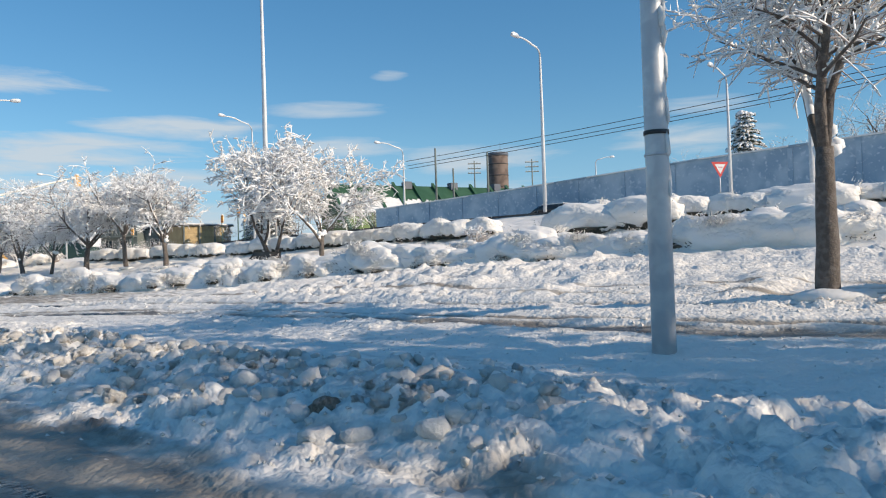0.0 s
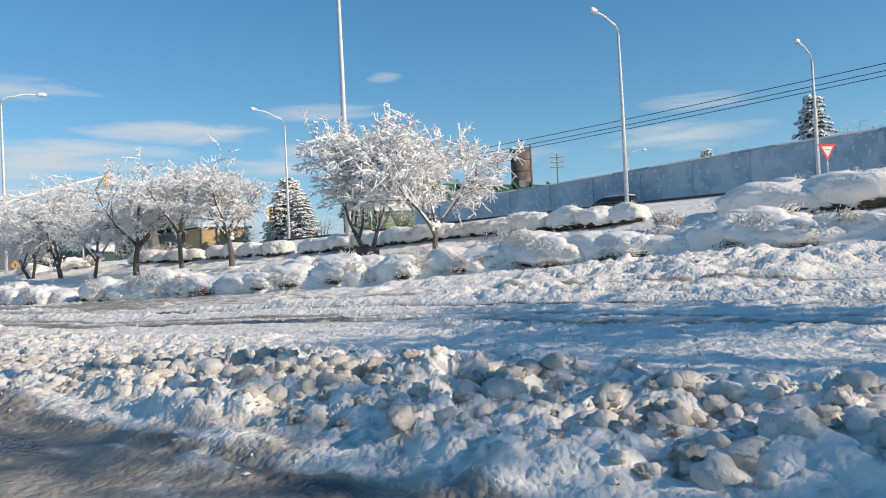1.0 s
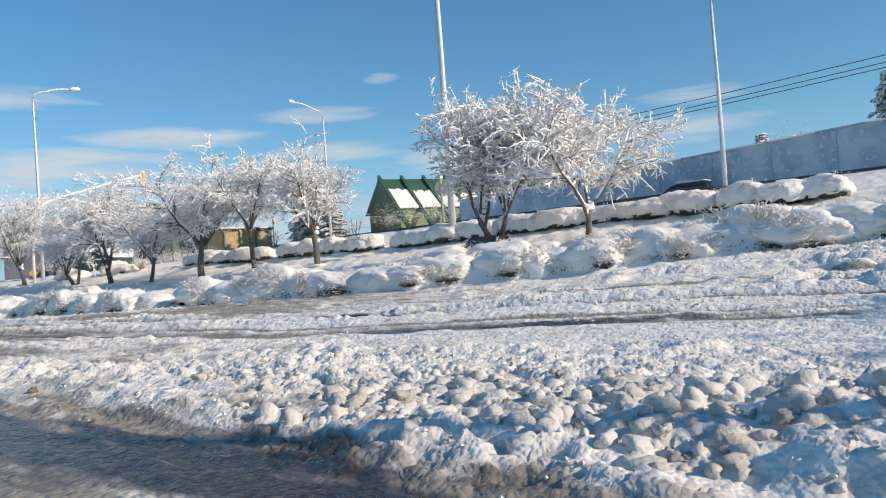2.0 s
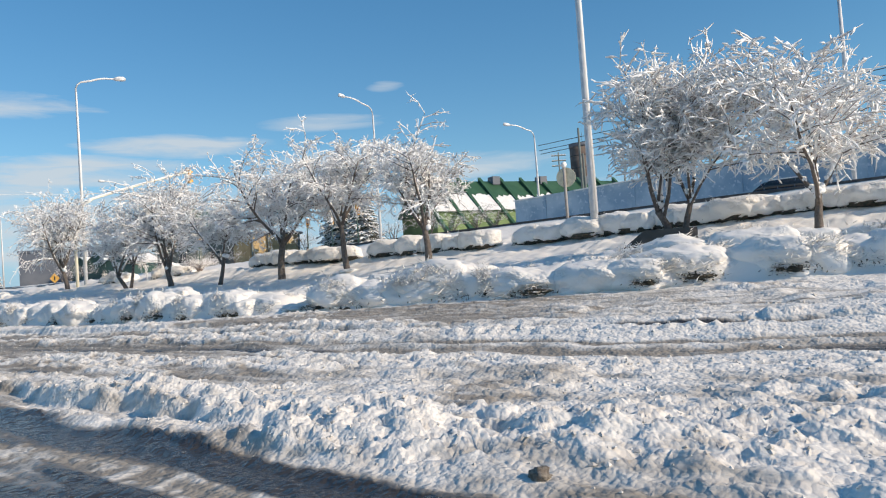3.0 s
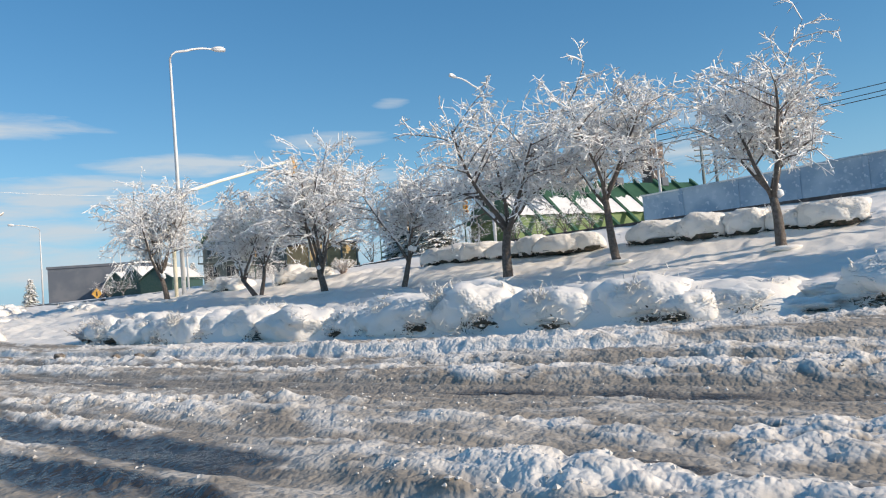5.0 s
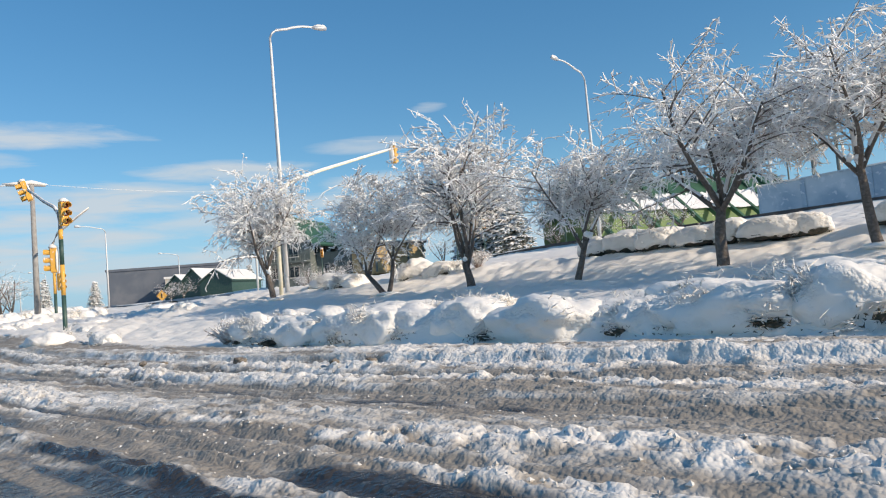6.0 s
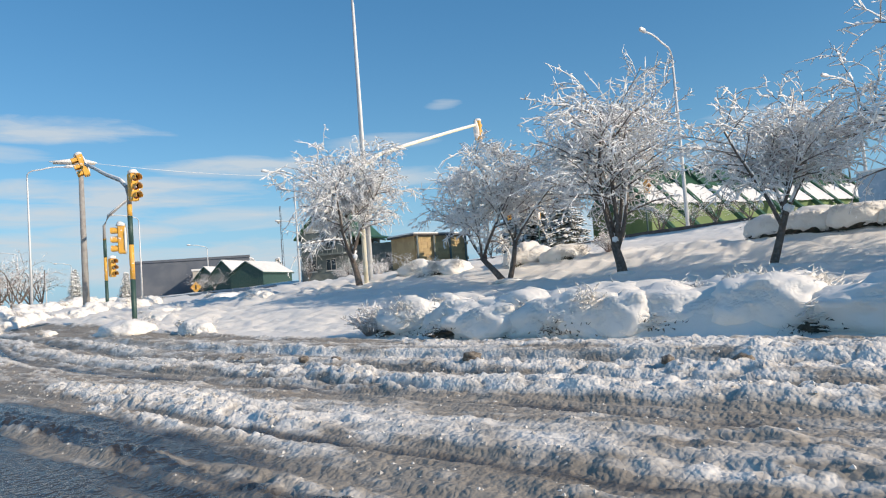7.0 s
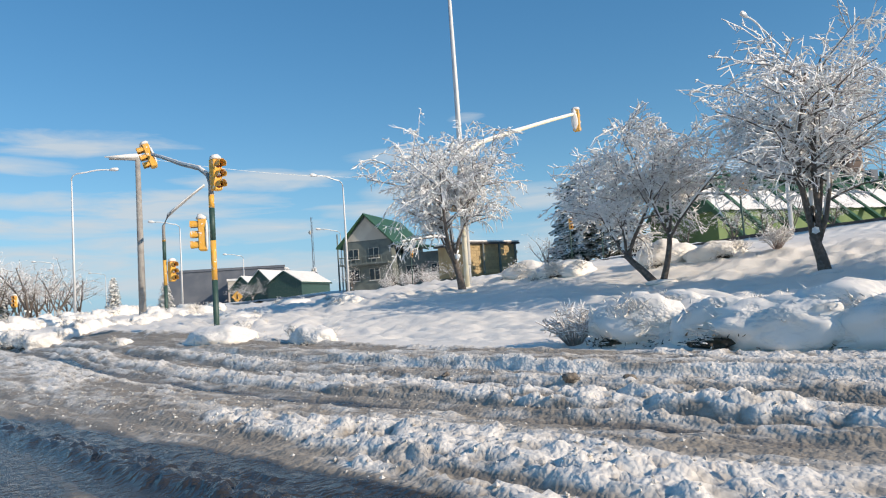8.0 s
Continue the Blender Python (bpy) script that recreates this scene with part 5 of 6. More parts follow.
# ---------------------------------------------------------------- green hall behind the wall
HALL = pose(-8.9, 114.0, 5.4, 0, 0, 26.6)   # x along the ridge, -y towards the road
hall = thing("sports_hall", HALL, "long green metal hall with a steep ribbed roof and snow patches", "hall")
part("wall", Shape().box((-6.4, -5.4, -1.0), (26.8, 5.4, 3.8)), GREEN_WALL, hall, "light green sheet cladding")
roof = Shape()
roof.add([(-7.0, -5.7, 3.6), (27.4, -5.7, 3.6), (27.4, 0, 8.2), (-7.0, 0, 8.2), (-7.0, 5.7, 3.6), (27.4, 5.7, 3.6)],
         [(0, 1, 2, 3), (3, 2, 5, 4), (0, 3, 4), (1, 5, 2), (0, 4, 5, 1)])
part("roof", roof, GREEN_ROOF, hall, "dark green metal roof")
rr = random.Random(2)
for k in range(11):
    x = -7.1 + k * 3.4
    rib = Shape()
    p = [(x, -11.0, -0.7), (x, -10.4, -0.7), (x, 0, 8.0), (x, 0, 8.75)]
    rib.add(p + [(a + 0.45, b, c) for a, b, c in p], [(0, 1, 2, 3), (7, 6, 5, 4), (0, 4, 5, 1), (1, 5, 6, 2), (2, 6, 7, 3), (3, 7, 4, 0)])
    part("rib", rib, GREEN_ROOF, hall, "slanting dark green rib")
    if k < 10:
        patch = Shape()
        n = 12
        hi = rr.uniform(0.42, 0.62)
        for i in range(n + 1):
            xx = x + 0.33 + 3.05 * i / n
            for q in (-0.005 + rr.uniform(-0.02, 0.01), hi + rr.uniform(-0.05, 0.05)):
                patch.v.append(np.array([(xx, -5.7 + 5.7 * q, 3.6 + 4.6 * q + 0.06), (xx, -5.7 + 5.7 * q, 3.6 + 4.6 * q + 0.13)]))
        patch.count = 4 * (n + 1)
        for i in range(n):
            a0, b0 = i * 4, i * 4 + 4
            patch.f += [(a0 + 1, b0 + 1, b0 + 3, a0 + 3), (a0, b0, b0 + 1, a0 + 1), (a0 + 2, a0 + 3, b0 + 3, b0 + 2)]
        part("snow_patch", patch, SNOW, hall, "snow lying on the lower roof")
for k in range(3):
    part("roof_vent", Shape().box((5 + k * 8, -0.9, 7.6), (6.2 + k * 8, 0.5, 8.8), 0.05), GREY, hall)

# brick tower and its pole
tower = thing("water_tower", Matrix.Translation(W(76.6, 105.0, 7.5)), "dark brick cylindrical water tower with a metal top ring", "tower")
part("shaft", Shape().tube([(0, 0, -0.5), (0, 0, 13.0)], [1.72, 1.72], 28), BRICK, tower, "", True)
part("top_ring", Shape().tube([(0, 0, 12.5), (0, 0, 13.1)], [1.82, 1.82], 28), GREY, tower, "", True)
part("antenna", Shape().tube([(0.4, 0, 13), (0.4, 0, 15)], [0.04, 0.02], 6), GREY, tower)
for k in range(5):
    part("band", Shape().tube([(0, 0, 3 + k * 2.0), (0, 0, 3.15 + k * 2.0)], [1.76, 1.76], 28), STONE, tower, "", True)


# ---------------------------------------------------------------- houses on the left
def gable_house(name, s, u, z, length, depth, eave, ridge, turn, wall_mat, roof_mat, label, category, overhang=0.4, snow_cover=0.9):
    t = thing(name, Matrix.Translation(W(s, u, z)) @ pose(0, 0, 0, 0, 0, turn), label, category)
    L, D = length / 2, depth / 2
    body = Shape()
    body.add([(-L, -D, -0.6), (L, -D, -0.6), (L, D, -0.6), (-L, D, -0.6), (-L, -D, eave), (L, -D, eave), (L, D, eave), (-L, D, eave), (0, -D, ridge), (0, D, ridge)],
             [(3, 2, 1, 0), (0, 1, 5, 8, 4), (1, 2, 6, 5), (2, 3, 7, 9, 6), (3, 0, 4, 7), (4, 8, 9, 7), (5, 6, 9, 8)])
    part("wall", body, wall_mat, t)
    for side in (-1, 1):
        sl = Shape()
        o = overhang
        x1, z1 = side * (L + o), eave - o * (ridge - eave) / L
        p = [(0, -D - o, ridge + 0.03), (x1, -D - o, z1 + 0.03), (x1, D + o, z1 + 0.03), (0, D + o, ridge + 0.03)]
        sl.add(p + [(x, y, zz + 0.18) for x, y, zz in p], [(3, 2, 1, 0), (4, 5, 6, 7), (0, 1, 5, 4), (1, 2, 6, 5), (2, 3, 7, 6), (3, 0, 4, 7)])
        part("roof_slope", sl, roof_mat, t)
        if snow_cover:
            sn = Shape()
            c = snow_cover
            q = [(side * 0.05, -D - o + 0.1, ridge + 0.2), (x1 * c, -D - o + 0.1, ridge + (z1 - ridge) * c + 0.2), (x1 * c, D + o - 0.1, ridge + (z1 - ridge) * c + 0.2), (side * 0.05, D + o - 0.1, ridge + 0.2)]
            sn.add(q + [(x, y, zz + 0.12) for x, y, zz in q], [(3, 2, 1, 0), (4, 5, 6, 7), (0, 1, 5, 4), (1, 2, 6, 5), (2, 3, 7, 6), (3, 0, 4, 7)])
            part("roof_snow", sn, SNOW, t, "snow on the roof")
    return t


def window(t, x, y, z, w, h, facing="front"):
    m = pose(x, y, z, 0, 0, 0 if facing == "front" else (-90 if facing == "left" else 90))
    win = part("window", Shape().box((-w / 2, -0.05, -h / 2), (w / 2, 0.04, h / 2)), PALE, t, "pale window frame", at=m)
    for k in (-1, 1):
        part("pane", Shape().box((k * w / 4 - w / 4 + 0.05, -0.065, -h / 2 + 0.06), (k * w / 4 + w / 4 - 0.05, -0.054, h / 2 - 0.06)), GLASS, win)
    part("sill", Shape().box((-w / 2 - 0.06, -0.14, -h / 2 - 0.08), (w / 2 + 0.06, 0.0, -h / 2 - 0.005)), SNOW, win, "snowy sill")


house = gable_house("house", 121.0, 62.0, 4.6, 6.6, 12.0, 5.7, 9.1, -12, TIMBER, GREEN_ROOF, "two-storey grey boarded house with a green gable roof", "house", 0.7, 0.0)
part("gable_panel", Shape().add([(-2.9, -6.06, 5.85), (2.9, -6.06, 5.85), (0, -6.06, 8.8)], [(0, 1, 2)]), PALE, house, "pale gable boarding")
for x in (-1.9, 0.9):
    window(house, x, -6.02, 4.2, 1.4, 1.3)
    window(house, x, -6.02, 1.5, 1.4, 1.5)
for y in (-4, 0, 4):
    window(house, 3.32, y, 4.4, 1.5, 1.2, "right")
part("balcony", Shape().box((-3.3, -7.4, 2.7), (3.3, -6.05, 2.9), 0.02), TIMBER, house, "boarded balcony floor")
for k in range(10):
    part("baluster", Shape().box((-3.2 + k * 0.70, -7.38, 2.9), (-3.12 + k * 0.70, -7.3, 3.7)), TIMBER, house)
part("balcony_rail", Shape().box((-3.3, -7.4, 3.7), (3.3, -7.28, 3.8)), TIMBER, house)
part("porch_roof", Shape().add([(3.6, -5, 4.9), (11.5, -5, 3.9), (11.5, 6, 3.9), (3.6, 6, 5.6), (3.6, -5, 5.1), (11.5, -5, 4.1), (11.5, 6, 4.1), (3.6, 6, 5.8)],
     [(3, 2, 1, 0), (4, 5, 6, 7), (0, 1, 5, 4), (1, 2, 6, 5), (2, 3, 7, 6), (3, 0, 4, 7)]), GREEN_ROOF, house)
part("side_wing", Shape().box((3.32, -4, -0.8), (11.0, 5.5, 3.9)), TIMBER, house)
for x in (5.2, 8.6):
    window(house, x, -4.03, 1.7, 1.6, 1.3)

# sandstone wall beside the house, its blocks laid in courses
sand_at = Matrix.Translation(W(103.0, 63.5, 5.3)) @ pose(0, 0, 0, 0, 0, 42)
sand = thing("stone_building", sand_at, "low sand-coloured stone building with a flat dark roof", "building")
part("core", Shape().box((-4.0, 0.06, -0.6), (4.0, 5, 3.1)), SAND, sand)
blocks = [Shape().box((0, 0, 0), (0.94, 0.055, 0.36), 0.02).mesh("stone_block", SAND), Shape().box((0, 0, 0), (0.62, 0.055, 0.36), 0.02).mesh("stone_block", SAND)]
for row in range(9):
    x = -4.0 + (0.3 if row % 2 else 0.0)
    while x < 3.4:
        k = rr.randrange(2)
        part("stone_block", blocks[k], None, sand, at=pose(x, rr.uniform(-0.012, 0.008), -0.3 + row * 0.375))
        x += (0.96, 0.64)[k]
part("roof", Shape().box((-4.4, -0.4, 3.1), (4.4, 5.4, 3.3), 0.03), STONE, sand)
part("roof_snow", Shape().box((-4.35, -0.35, 3.304), (4.35, 5.3, 3.5), 0.06), SNOW, sand, "snow on the flat roof")
for k in range(4):
    part("post", Shape().box((-3.9 + k * 2.5, -0.35, -0.4), (-3.7 + k * 2.5, -0.15, 3.1)), TIMBER, sand)

for s, u, L, e, rdg in ((157.0, 62.5, 4.6, 2.0, 4.0), (151.5, 62.8, 5.2, 2.1, 4.6), (146.0, 64.0, 6.0, 2.2, 4.0)):
    gable_house("shed", s, u, 4.5, L, 9.0, e, rdg, -14, DARKGREEN, DARKGREEN, "dark green gabled shed with a snowy roof", "shed", 0.3, 0.95)
flat = thing("warehouse", Matrix.Translation(W(177.0, 67.0, 4.6)) @ pose(0, 0, 0, 0, 0, 14), "long flat grey warehouse in the distance", "warehouse")
part("wall", Shape().box((-11, 0, -1), (11, 14, 6.9)), GREY, flat)
part("parapet", Shape().box((-11.2, -0.2, 6.9), (11.2, 0.3, 7.35)), GREY, flat)
part("roof_snow", Shape().box((-11, 0.3, 6.904), (11, 14, 7.2), 0.05), SNOW, flat, "snow on the flat roof")
part("lower_block", Shape().box((1, -6, -1), (11.5, -0.05, 4.4)), PALE, flat)
part("lower_roof_snow", Shape().box((0.8, -6.2, 4.404), (11.7, -0.06, 4.8), 0.05), SNOW, flat)
for k in range(4):
    window(flat, 2.4 + k * 2.5, -6.02, 2.9, 1.5, 1.2)
tele = thing("radio_mast", Matrix.Translation(W(240.0, 128.0, 6.0)), "thin lattice radio mast far behind the houses", "mast")
for k in range(3):
    a = k * 2 * math.pi / 3
    part("leg", Shape().tube([(0.5 * math.cos(a), 0.5 * math.sin(a), -0.5), (0.2 * math.cos(a), 0.2 * math.sin(a), 27)], [0.08, 0.05], 5), GREY, tele)
for k in range(14):
    part("brace", Shape().tube([(0.45 * math.cos(k * 2.1), 0.45 * math.sin(k * 2.1), k * 1.9), (0.4 * math.cos(k * 2.1 + 2.1), 0.4 * math.sin(k * 2.1 + 2.1), k * 1.9 + 1.9)], [0.05, 0.05], 5), GREY, tele)
part("dish", Shape().tube([(-0.5, -0.3, 22), (-0.7, -0.5, 22), (-0.8, -0.6, 22)], [0.7, 0.6, 0.1], 12), PALE, tele)


# ---------------------------------------------------------------- conifers and far woods
def conifer_meshes(seed, height, radius):
    r2 = random.Random(seed)
    trunk, green, snow = Shape(), Shape(), Shape()
    trunk.tube([(0, 0, -0.3), (0, 0, height * 0.95)], [0.16, 0.03], 7)
    z = height * 0.10
    while z < height * 0.98:
        f = 1 - z / height
        n = int(7 + 6 * f)
        for k in range(n):
            a = 2 * math.pi * (k + r2.random()) / n
            L = radius * (0.25 + f) * r2.uniform(0.6, 1.0) * 0.9
            dv = Vector((math.cos(a), math.sin(a), 0))
            side = Vector((-dv.y, dv.x, 0))
            p0 = Vector((0, 0, z + r2.uniform(-.25, .25)))
            for q in range(7):
                g = (q + 1) / 7
                c = p0 + dv * L * g + Vector((0, 0, -0.30 * L * g * g))
                for sgn in (-1, 1):
                    w = L * 0.26 * (1.15 - g) + 0.10
                    tip = c + side * sgn * w + dv * 0.12 + Vector((0, 0, -0.10 - 0.1 * r2.random()))
                    bb = c - dv * 0.12
                    green.add([bb, c + dv * 0.10, tip, c + Vector((0, 0, -0.10))], [(0, 1, 2), (0, 2, 3), (1, 3, 2)])
                    if r2.random() < 0.62:
                        up = Vector((0, 0, 0.03 + 0.04 * r2.random()))
                        snow.tube([bb + up, bb.lerp(tip, 0.55) + up * 1.6, tip + up], [0.05, 0.12, 0.04], 3, False)
        z += height * 0.042
    return trunk.mesh("trunk", BARK), green.mesh("crown", NEEDLE), snow.mesh("crown_snow", TWIG_SNOW, True)


CONIFERS = [conifer_meshes(k, 8.0, 2.2) for k in range(3)]


def conifer(s, u, z, scale, k, label, wide=1.0):
    t = thing("conifer", Matrix.Translation(W(s, u, z)) @ pose(0, 0, 0, 0, 0, k * 70) @ Matrix.Diagonal((scale * wide, scale * wide, scale, 1)), label, "tree", "snowy conifers")
    for nm, me in zip(("trunk", "crown", "crown_snow"), CONIFERS[k % 3]):
        part(nm, me, None, t)


for k, (s, u, z, sc, wide) in enumerate(((92, 67, 5.4, 1.25, 1.5), (95, 70, 5.6, 1.1, 1.5), (88, 66, 5.3, 0.95, 1.7), (84, 63, 5.2, 0.8, 1.8), (98, 73, 5.6, 1.3, 1.3), (90, 64, 5.3, 1.0, 1.5))):
    conifer(s, u, z, sc, k, "dark dense conifer hung with snow behind the upper street", wide)
for k, (s, u, z, sc, wide) in enumerate(((20.2, 62, 5.2, 1.0, 1.25), (26.5, 68, 5.5, 0.55, 1.2), (28.5, 68, 5.5, 0.6, 1.3), (33.0, 74, 5.8, 0.75, 1.3), (12.0, 84, 6.4, 0.95, 0.8), (46, 110, 8, 0.9, 1.3), (3.0, 66, 5.3, 1.0, 1.0))):
    conifer(s, u, z, sc, k + 1, "snow-covered conifer standing behind the long wall", wide)
for k, (s, u, z, sc, wide) in enumerate(((175, 72, 5.0, 0.9, 1.1), (168, 75, 5.0, 0.8, 1.2), (160, 76, 5.0, 0.7, 1.2), (150, 22, 2.8, 0.9, 1.0), (140, 33, 3.2, 0.6, 1.0), (136, 38, 3.2, 0.5, 1.2), (182, 70, 5.0, 0.6, 1.1))):
    conifer(s, u, z, sc, k + 2, "small snowy conifer far down the street", wide)


def bare_far_meshes(seed):
    wood, fine, snow = grow_tree(seed, 7.0, 1.5, (0.05, 0.02), 1.2, 0.14, 4, 0.05, 0.36, 0.6)
    return wood.mesh("trunk", BARK), fine.mesh("crown", TWIG), snow.mesh("crown_snow", TWIG_SNOW)


FAR_TREES = [bare_far_meshes(k + 60) for k in range(3)]


def far_tree(s, u, z, scale, k, label, wide=1.0):
    t = thing("bare_tree", Matrix.Translation(W(s, u, z)) @ pose(0, 0, 0, 0, 0, k * 83) @ Matrix.Diagonal((scale * wide, scale * wide, scale, 1)), label, "tree", "far bare trees")
    for nm, me in zip(("trunk", "crown", "crown_snow"), FAR_TREES[k % 3]):
        part(nm, me, None, t)


for k, (s, u, sc, wide) in enumerate(((10.5, 62, 1.25, 0.9), (7.5, 64, 1.3, 0.9), (4.0, 60, 1.15, 1.0), (0.0, 62, 1.25, 1.0), (-4.0, 61, 1.2, 1.0), (31.0, 78, 1.05, 0.9), (36.0, 80, 1.0, 0.9), (40.5, 84, 0.85, 1.0), (-9, 62, 1.3, 1.0), (-15, 63, 1.3, 1.0), (15.5, 60, 0.95, 1.2), (13.0, 61.5, 1.05, 1.1), (9.0, 60, 1.1, 1.2), (5.8, 62, 1.2, 1.1), (2.0, 61, 1.2, 1.1))):
    far_tree(s, u, 5.3 if u < 70 else 6.2, sc, k, "tall bare tree standing behind the long wall", wide)
for k, (s, u, sc, wide) in enumerate(((124, 60, 1.0, 1.0), (129, 64, 1.05, 1.0), (108, 53, 0.55, 1.3), (104.5, 54, 0.5, 1.4), (101, 55, 0.5, 1.3), (118, 54, 0.6, 1.4), (143, 54, 0.6, 1.5), (139, 50, 0.5, 1.6), (135, 47, 0.5, 1.5), (92, 60, 0.7, 1.3), (70, 68, 0.75, 1.5), (73, 63, 0.7, 1.5), (66, 66, 0.55, 1.6), (71, 64.5, 0.62, 1.7), (76, 60, 0.7, 1.5))):
    far_tree(s, u, float(base_height(s, u)), sc, k, "low bare tree rimmed with snow along the far street", wide)
# tall trees added out of view by the start, to cast shade over the lane
SHADE_TREE = grow_tree(91, 9.0, 2.9, (0.03, 0.0), 4.2, 0.17, 5, 0.05, 0.34, 2.3)
SHADE_TREE = SHADE_TREE[0].mesh("trunk", BARK), SHADE_TREE[1].mesh("crown", TWIG), SHADE_TREE[2].mesh("crown_snow", TWIG_SNOW)
for k, (s, u, sc) in enumerate(((-4.8, 8.0, 0.95), (-7.6, 7.8, 1.0), (-10.6, 8.2, 1.05), (-13.6, 7.8, 1.05), (-8.0, 5.2, 0.9))):
    t = thing("bare_tree", Matrix.Translation(W(s, u, land(s, u))) @ pose(0, 0, 0, 0, 0, k * 71) @ Matrix.Scale(sc, 4), "tall bare tree added out of view to shade the lane", "tree", ROW)
    for nm, me in zip(("trunk", "crown", "crown_snow"), SHADE_TREE):
        part(nm, me, None, t)
for k in range(20):
    s = 140 + (k * 37 % 30)
    u = 17 + k * 0.75
    far_tree(s, u, 2.4, rr.uniform(1.15, 1.55), k, "frosted bare tree in a far roadside belt", 1.3)


# ---------------------------------------------------------------- parked car on the upper street
car = thing("car", Matrix.Translation(W(30.8, 48.5, float(base_height(30.8, 48.5)) - 0.05)) @ pose(0, 0, 0, 0, 0, TURN_S), "dark blue-grey estate car with snow on its roof", "car")


def lofted(sections):
    """A hull through cross-sections (x, half-width low, half-width high, z low, z high)."""
    sh = Shape()
    pts = []
    for x, wl, wh, z0, z1 in sections:
        pts += [(x, -wl, z0), (x, -wl * 1.02, (z0 + z1) / 2), (x, -wh, z1), (x, wh, z1), (x, wl * 1.02, (z0 + z1) / 2), (x, wl, z0)]
    faces = [(0, 1, 2, 3, 4, 5)]
    for i in range(len(sections) - 1):
        for k in range(6):
            j = (k + 1) % 6
            faces.append((i * 6 + k, i * 6 + 6 + k, i * 6 + 6 + j, i * 6 + j))
    e = (len(sections) - 1) * 6
    faces.append((e + 5, e + 4, e + 3, e + 2, e + 1, e))
    return sh.add(pts, faces)


part("body", lofted([(-2.15, 0.70, 0.66, 0.35, 0.80), (-2.0, 0.80, 0.76, 0.25, 0.92), (-0.8, 0.84, 0.80, 0.22, 0.95), (0.9, 0.84, 0.80, 0.22, 0.93), (1.9, 0.80, 0.74, 0.25, 0.80), (2.15, 0.68, 0.62, 0.35, 0.66)]), CAR_PAINT, car, "", True)
part("cabin", lofted([(-2.0, 0.74, 0.60, 0.92, 1.05), (-1.75, 0.76, 0.62, 0.93, 1.42), (0.1, 0.76, 0.62, 0.94, 1.46), (0.55, 0.76, 0.60, 0.93, 1.40), (1.15, 0.74, 0.66, 0.92, 0.97)]), GLASS, car, "dark glazed cabin", True)
part("roof", Shape().box((-1.8, -0.62, 1.42), (0.25, 0.62, 1.49), 0.03), CAR_PAINT, car)
part("roof_snow", Shape().box((-1.75, -0.58, 1.494), (0.2, 0.58, 1.56), 0.03), SNOW, car, "thin snow on the roof")
for x in (-1.35, -0.35, 0.45):
    for sgn in (-1, 1):
        part("pillar", Shape().tube([(x, sgn * 0.775, 0.93), (x - 0.05, sgn * 0.635, 1.44)], [0.035, 0.03], 6), CAR_PAINT, car)
for x in (-1.35, 1.35):
    for sgn in (-1, 1):
        wheel = part("wheel", Shape().tube([(x, sgn * 0.66, 0.3), (x, sgn * 0.70, 0.3), (x, sgn * 0.84, 0.3), (x, sgn * 0.86, 0.3)], [0.27, 0.31, 0.31, 0.27], 20), RUBBER, car, "", True)
        part("rim", Shape().tube([(x, sgn * 0.862, 0.3), (x, sgn * 0.872, 0.3)], [0.19, 0.17], 16), POLE, wheel)
for sgn in (-1, 1):
    part("headlight", Shape().box((2.02, sgn * 0.55 - 0.12, 0.58), (2.13, sgn * 0.55 + 0.12, 0.70), 0.02), SIGN_WHITE, car)
    part("tail_light", Shape().box((-2.12, sgn * 0.62 - 0.08, 0.65), (-2.03, sgn * 0.62 + 0.08, 0.9), 0.02), SIGN_RED, car)

# ---------------------------------------------------------------- thrown-up snow
chunk_meshes = []
for k in range(6):
    v, f = blob(0.5, k * 1.7 + 0.5, 3, 0.62, 1.9, (1.2, 1.0, 0.85), fine=0.26)
    chunk_meshes.append(Shape().add(v, f).mesh("snow_chunk", CHUNK, True))
rr = random.Random(21)
for k in range(290):
    s = rr.uniform(2.5, 14.5)
    u = rr.gauss(3.2, 0.42)
    if u < 2.4 or u > 4.6:
        continue
    size = min(0.17, max(0.05, rr.lognormvariate(-2.45, 0.36)))
    at = Matrix.Translation(W(s, u, land(s, u) - size * 0.12)) @ pose(0, 0, 0, rr.uniform(-40, 40), rr.uniform(-40, 40), rr.uniform(0, 360)) @ Matrix.Diagonal((size, size, size * 0.8, 1))
    ob = new("snow_chunk", chunk_meshes[k % 6])
    ob.matrix_basis = at
    tagged(ob, "rough lump of ploughed snow on the roadside bank", "snow lump", "ploughed snow lumps")
DIRTY = material("dirty_ice", (0.16, 0.13, 0.10), 0.6, second=(0.30, 0.26, 0.21), scale=5.0, bump=0.6, bump_scale=25.0)
for k, (s, u, size) in enumerate(((44.8, 6.4, 0.17), (42.2, 6.42, 0.12), (41.5, 6.54, 0.16), (48.0, 6.1, 0.13), (47.4, 6.26, 0.10), (49.9, 6.13, 0.09), (18.5, 2.3, 0.09), (3.2, 2.7, 0.13))):
    v, f = blob(0.5, k * 2.3 + 9, 3, 0.5, 1.6, (1.3, 1.0, 0.8), fine=0.2)
    ob = part("ice_clod", Shape().add(v, f), DIRTY, None, "", True, at=Matrix.Translation(W(s, u, land(s, u) + size * 0.2)) @ pose(0, 0, 0, 0, 0, k * 50) @ Matrix.Scale(size, 4))
    tagged(ob, "dark dirty clod of ice lying on the slushy road", "ice clod", "dirty ice clods")
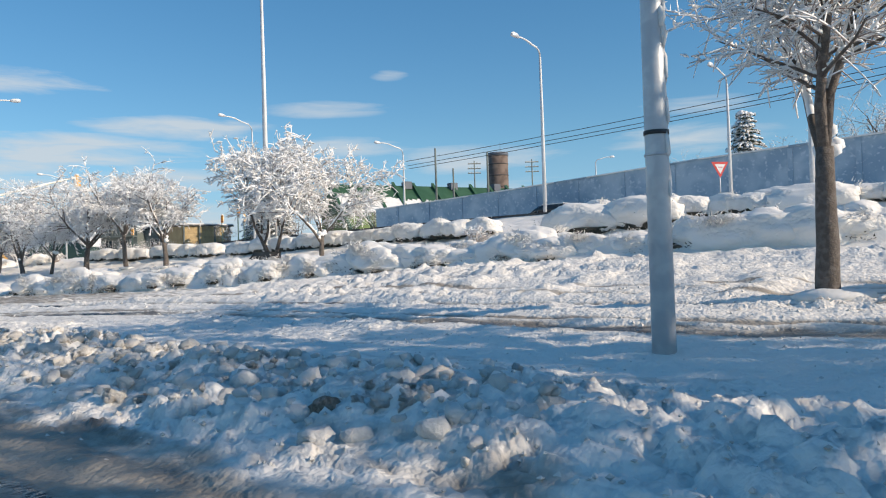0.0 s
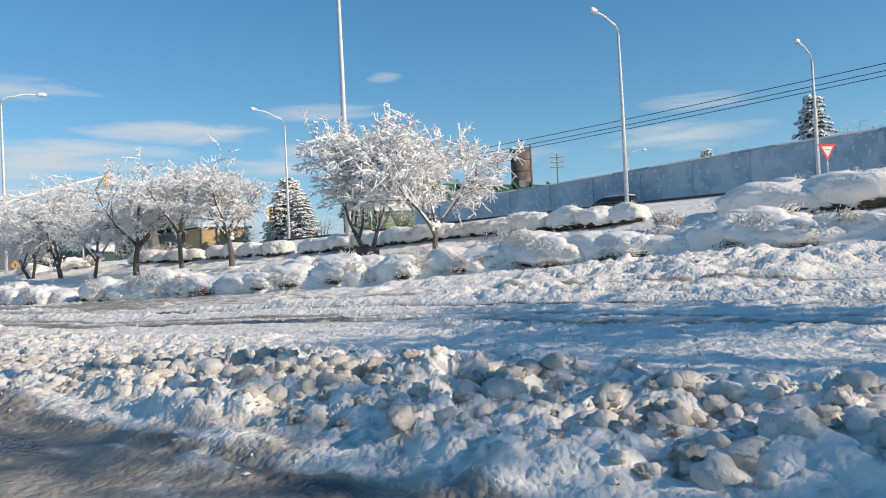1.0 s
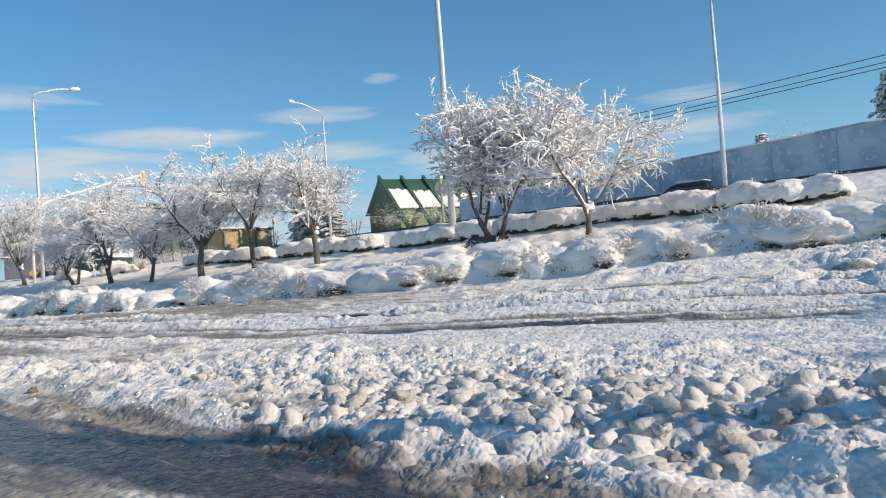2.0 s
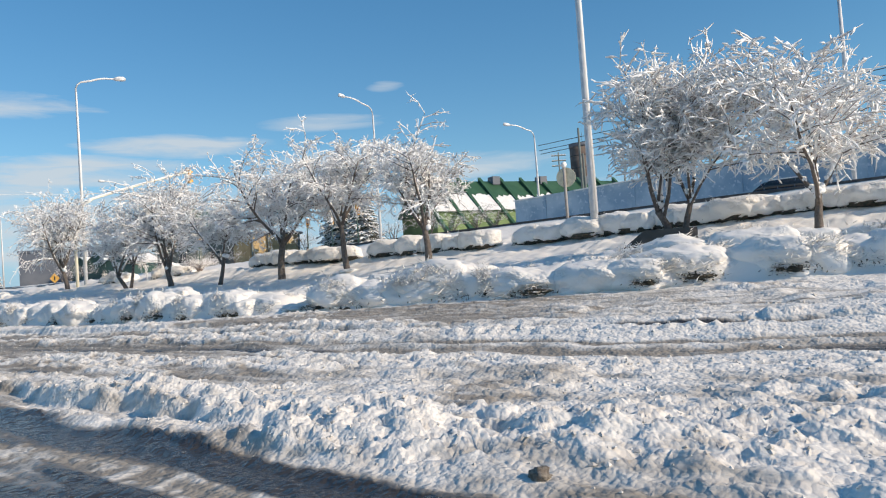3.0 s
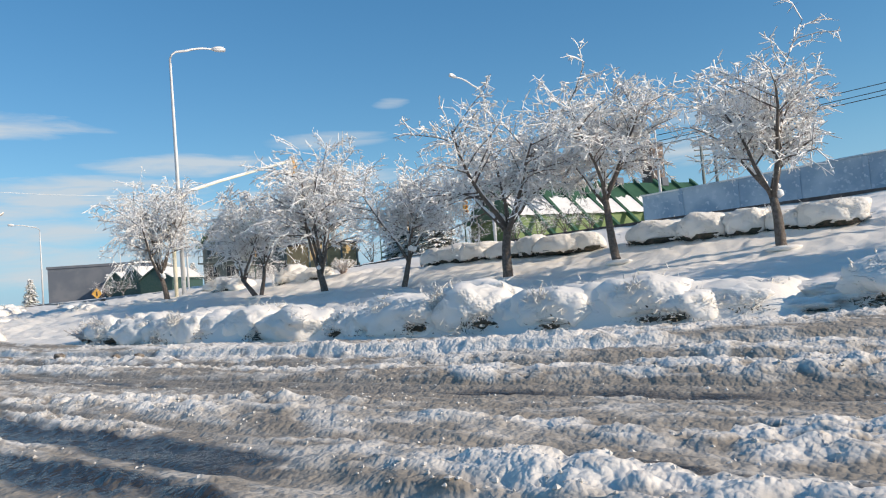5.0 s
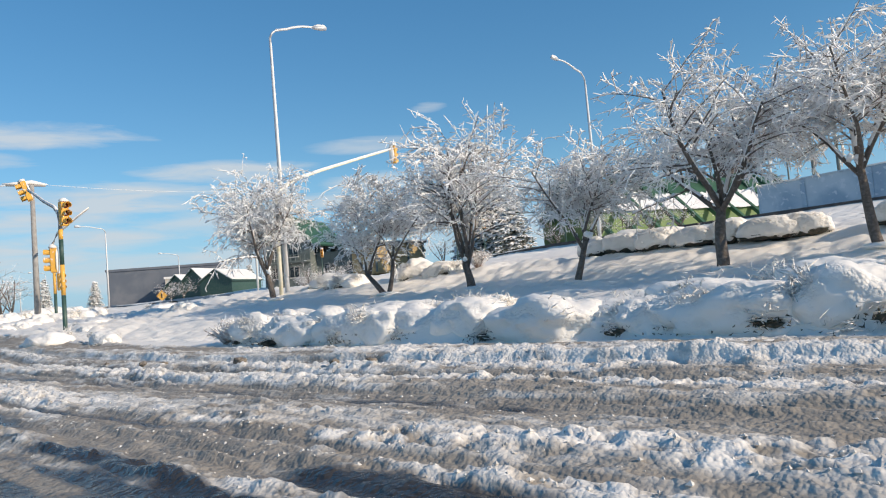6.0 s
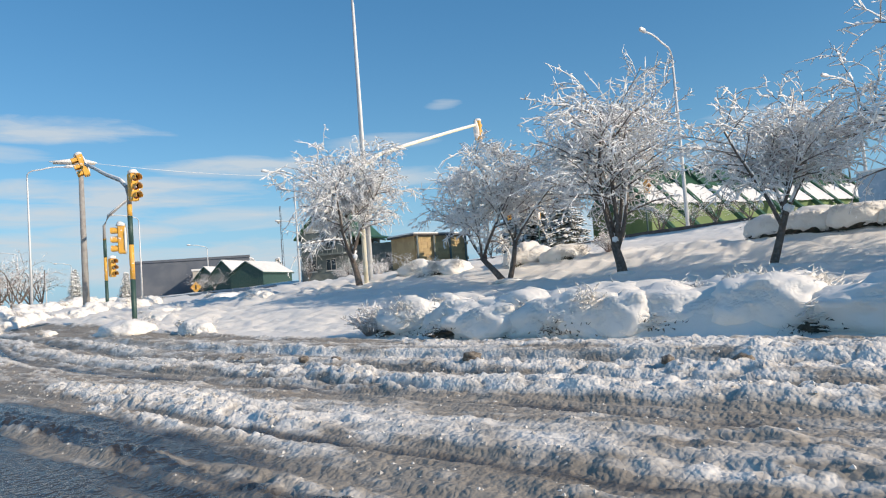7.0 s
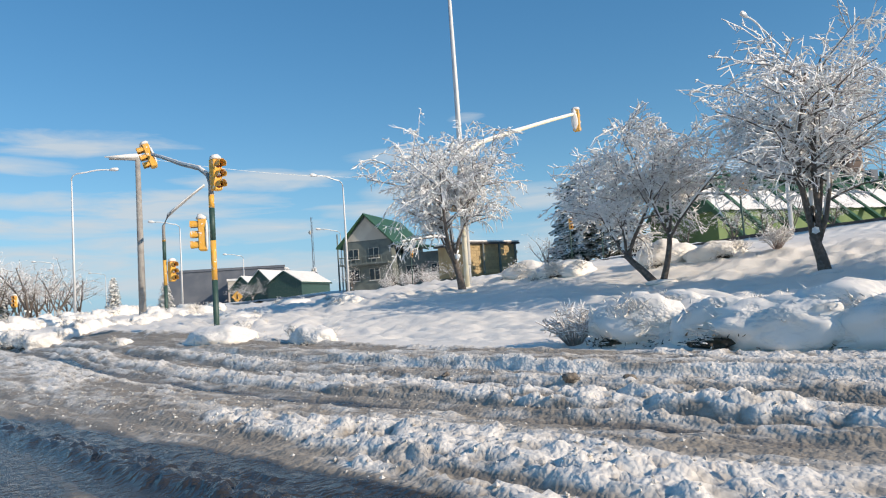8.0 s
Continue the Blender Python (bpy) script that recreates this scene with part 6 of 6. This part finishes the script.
# jagged clods of slush on the ridges: too many and too small to pick apart
rs = np.random.RandomState(11)
cs = rs.uniform(0.0, 60.0, 90000)
cu = np.where(rs.rand(90000) < 0.7, rs.uniform(1.7, 7.2, 90000), rs.normal(3.3, 0.6, 90000))
ch, cslush, cwet = snow_height(cs, cu)
ridge = ch - np.minimum(snow_height(cs, cu + 0.22)[0], snow_height(cs, cu - 0.22)[0])
keep = (rs.rand(90000) < np.clip(0.06 + ridge * 4.5, 0, 0.85)) & (cwet < 0.5) & (cu > 1.7) & (cu < hedge_u(cs) - 0.2)
cs, cu, ch = cs[keep][:8500], cu[keep][:8500], ch[keep][:8500]
size = np.clip(rs.lognormal(-4.2, 0.40, len(cs)), 0.006, 0.021)
xs, xu = rs.uniform(0.5, 20.0, 2600), rs.uniform(4.0, 10.0, 2600)
ok = (xu < hedge_u(xs) - 0.4) & (rs.rand(2600) < smooth(-0.2, 0.3, fbm(xs * 0.4, xu * 0.7 + 4, 2)))
xs, xu = xs[ok], xu[ok]
cs, cu, ch = np.concatenate([cs, xs]), np.concatenate([cu, xu]), np.concatenate([ch, snow_height(xs, xu)[0]])
size = np.concatenate([size, np.clip(rs.lognormal(-3.7, 0.45, len(xs)), 0.012, 0.05)])
n = len(cs)
ball = np.array([(1, 0, 0), (-1, 0, 0), (0, 1, 0), (0, -1, 0), (0, 0, 1), (0, 0, -1)], float)
tri = np.array([(0, 2, 4), (2, 1, 4), (1, 3, 4), (3, 0, 4), (2, 0, 5), (1, 2, 5), (3, 1, 5), (0, 3, 5)])
nb = len(ball)
offs = ball[None] * size[:, None, None] * rs.uniform(0.5, 1.3, (n, nb, 1)) * np.array([1.15, 1.15, 0.8])
cz = base_height(cs, cu) + ch - size * 0.25
centre = np.stack([ORIGIN[0] + cs * ALONG[0] + cu * ACROSS[0], ORIGIN[1] + cs * ALONG[1] + cu * ACROSS[1], cz], -1)
clods = Shape()
clods.v, clods.count = [(centre[:, None] + offs).reshape(-1, 3)], n * nb
clods.f = [tuple(q) for q in (tri[None] + nb * np.arange(n)[:, None, None]).reshape(-1, 3).tolist()]
tagged(part("slush_clods", clods, CLOD), "crumbled clods of grey slush along the wheel-track ridges", "slush clods", kind="stuff")

# the ploughed rubble beside the lane is coarser
lump_shapes = [np.array(blob(1.0, k * 2.7 + 1, 2, 0.6, 1.3, (1.15, 1.0, 0.85))[0]) for k in range(8)]
lump_faces = np.array(blob(1.0, 1, 2, 0.5)[1])
bs, bu = rs.uniform(2.0, 17.0, 1700), rs.normal(3.2, 0.45, 1700)
lay = (bu > 2.35) & (bu < 4.7) & (rs.rand(1700) < np.where(bs < 15, 1.0, 0.5))
bs, bu = bs[lay], bu[lay]
size = np.clip(rs.lognormal(-3.2, 0.45, len(bs)), 0.018, 0.085) * np.where(bs < 15, 1.0, 0.6)
bz = base_height(bs, bu) + snow_height(bs, bu)[0] - size * 0.15
rubble = Shape()
for k in range(len(bs)):
    ang = rs.uniform(0, 6.28)
    c, e = math.cos(ang), math.sin(ang)
    pts = lump_shapes[k % 8] @ np.array([[c, e, 0], [-e, c, 0], [0, 0, 1]]) * size[k]
    rubble.v.append(pts + np.array(W(bs[k], bu[k], bz[k])))
rubble.count = len(bs) * len(lump_shapes[0])
rubble.f = [tuple(q) for q in (lump_faces[None] + len(lump_shapes[0]) * np.arange(len(bs))[:, None, None]).reshape(-1, 3).tolist()]
tagged(part("snow_rubble", rubble, CHUNK, None, "", True), "loose ploughed snow rubble heaped beside the lane", "snow rubble", kind="stuff")
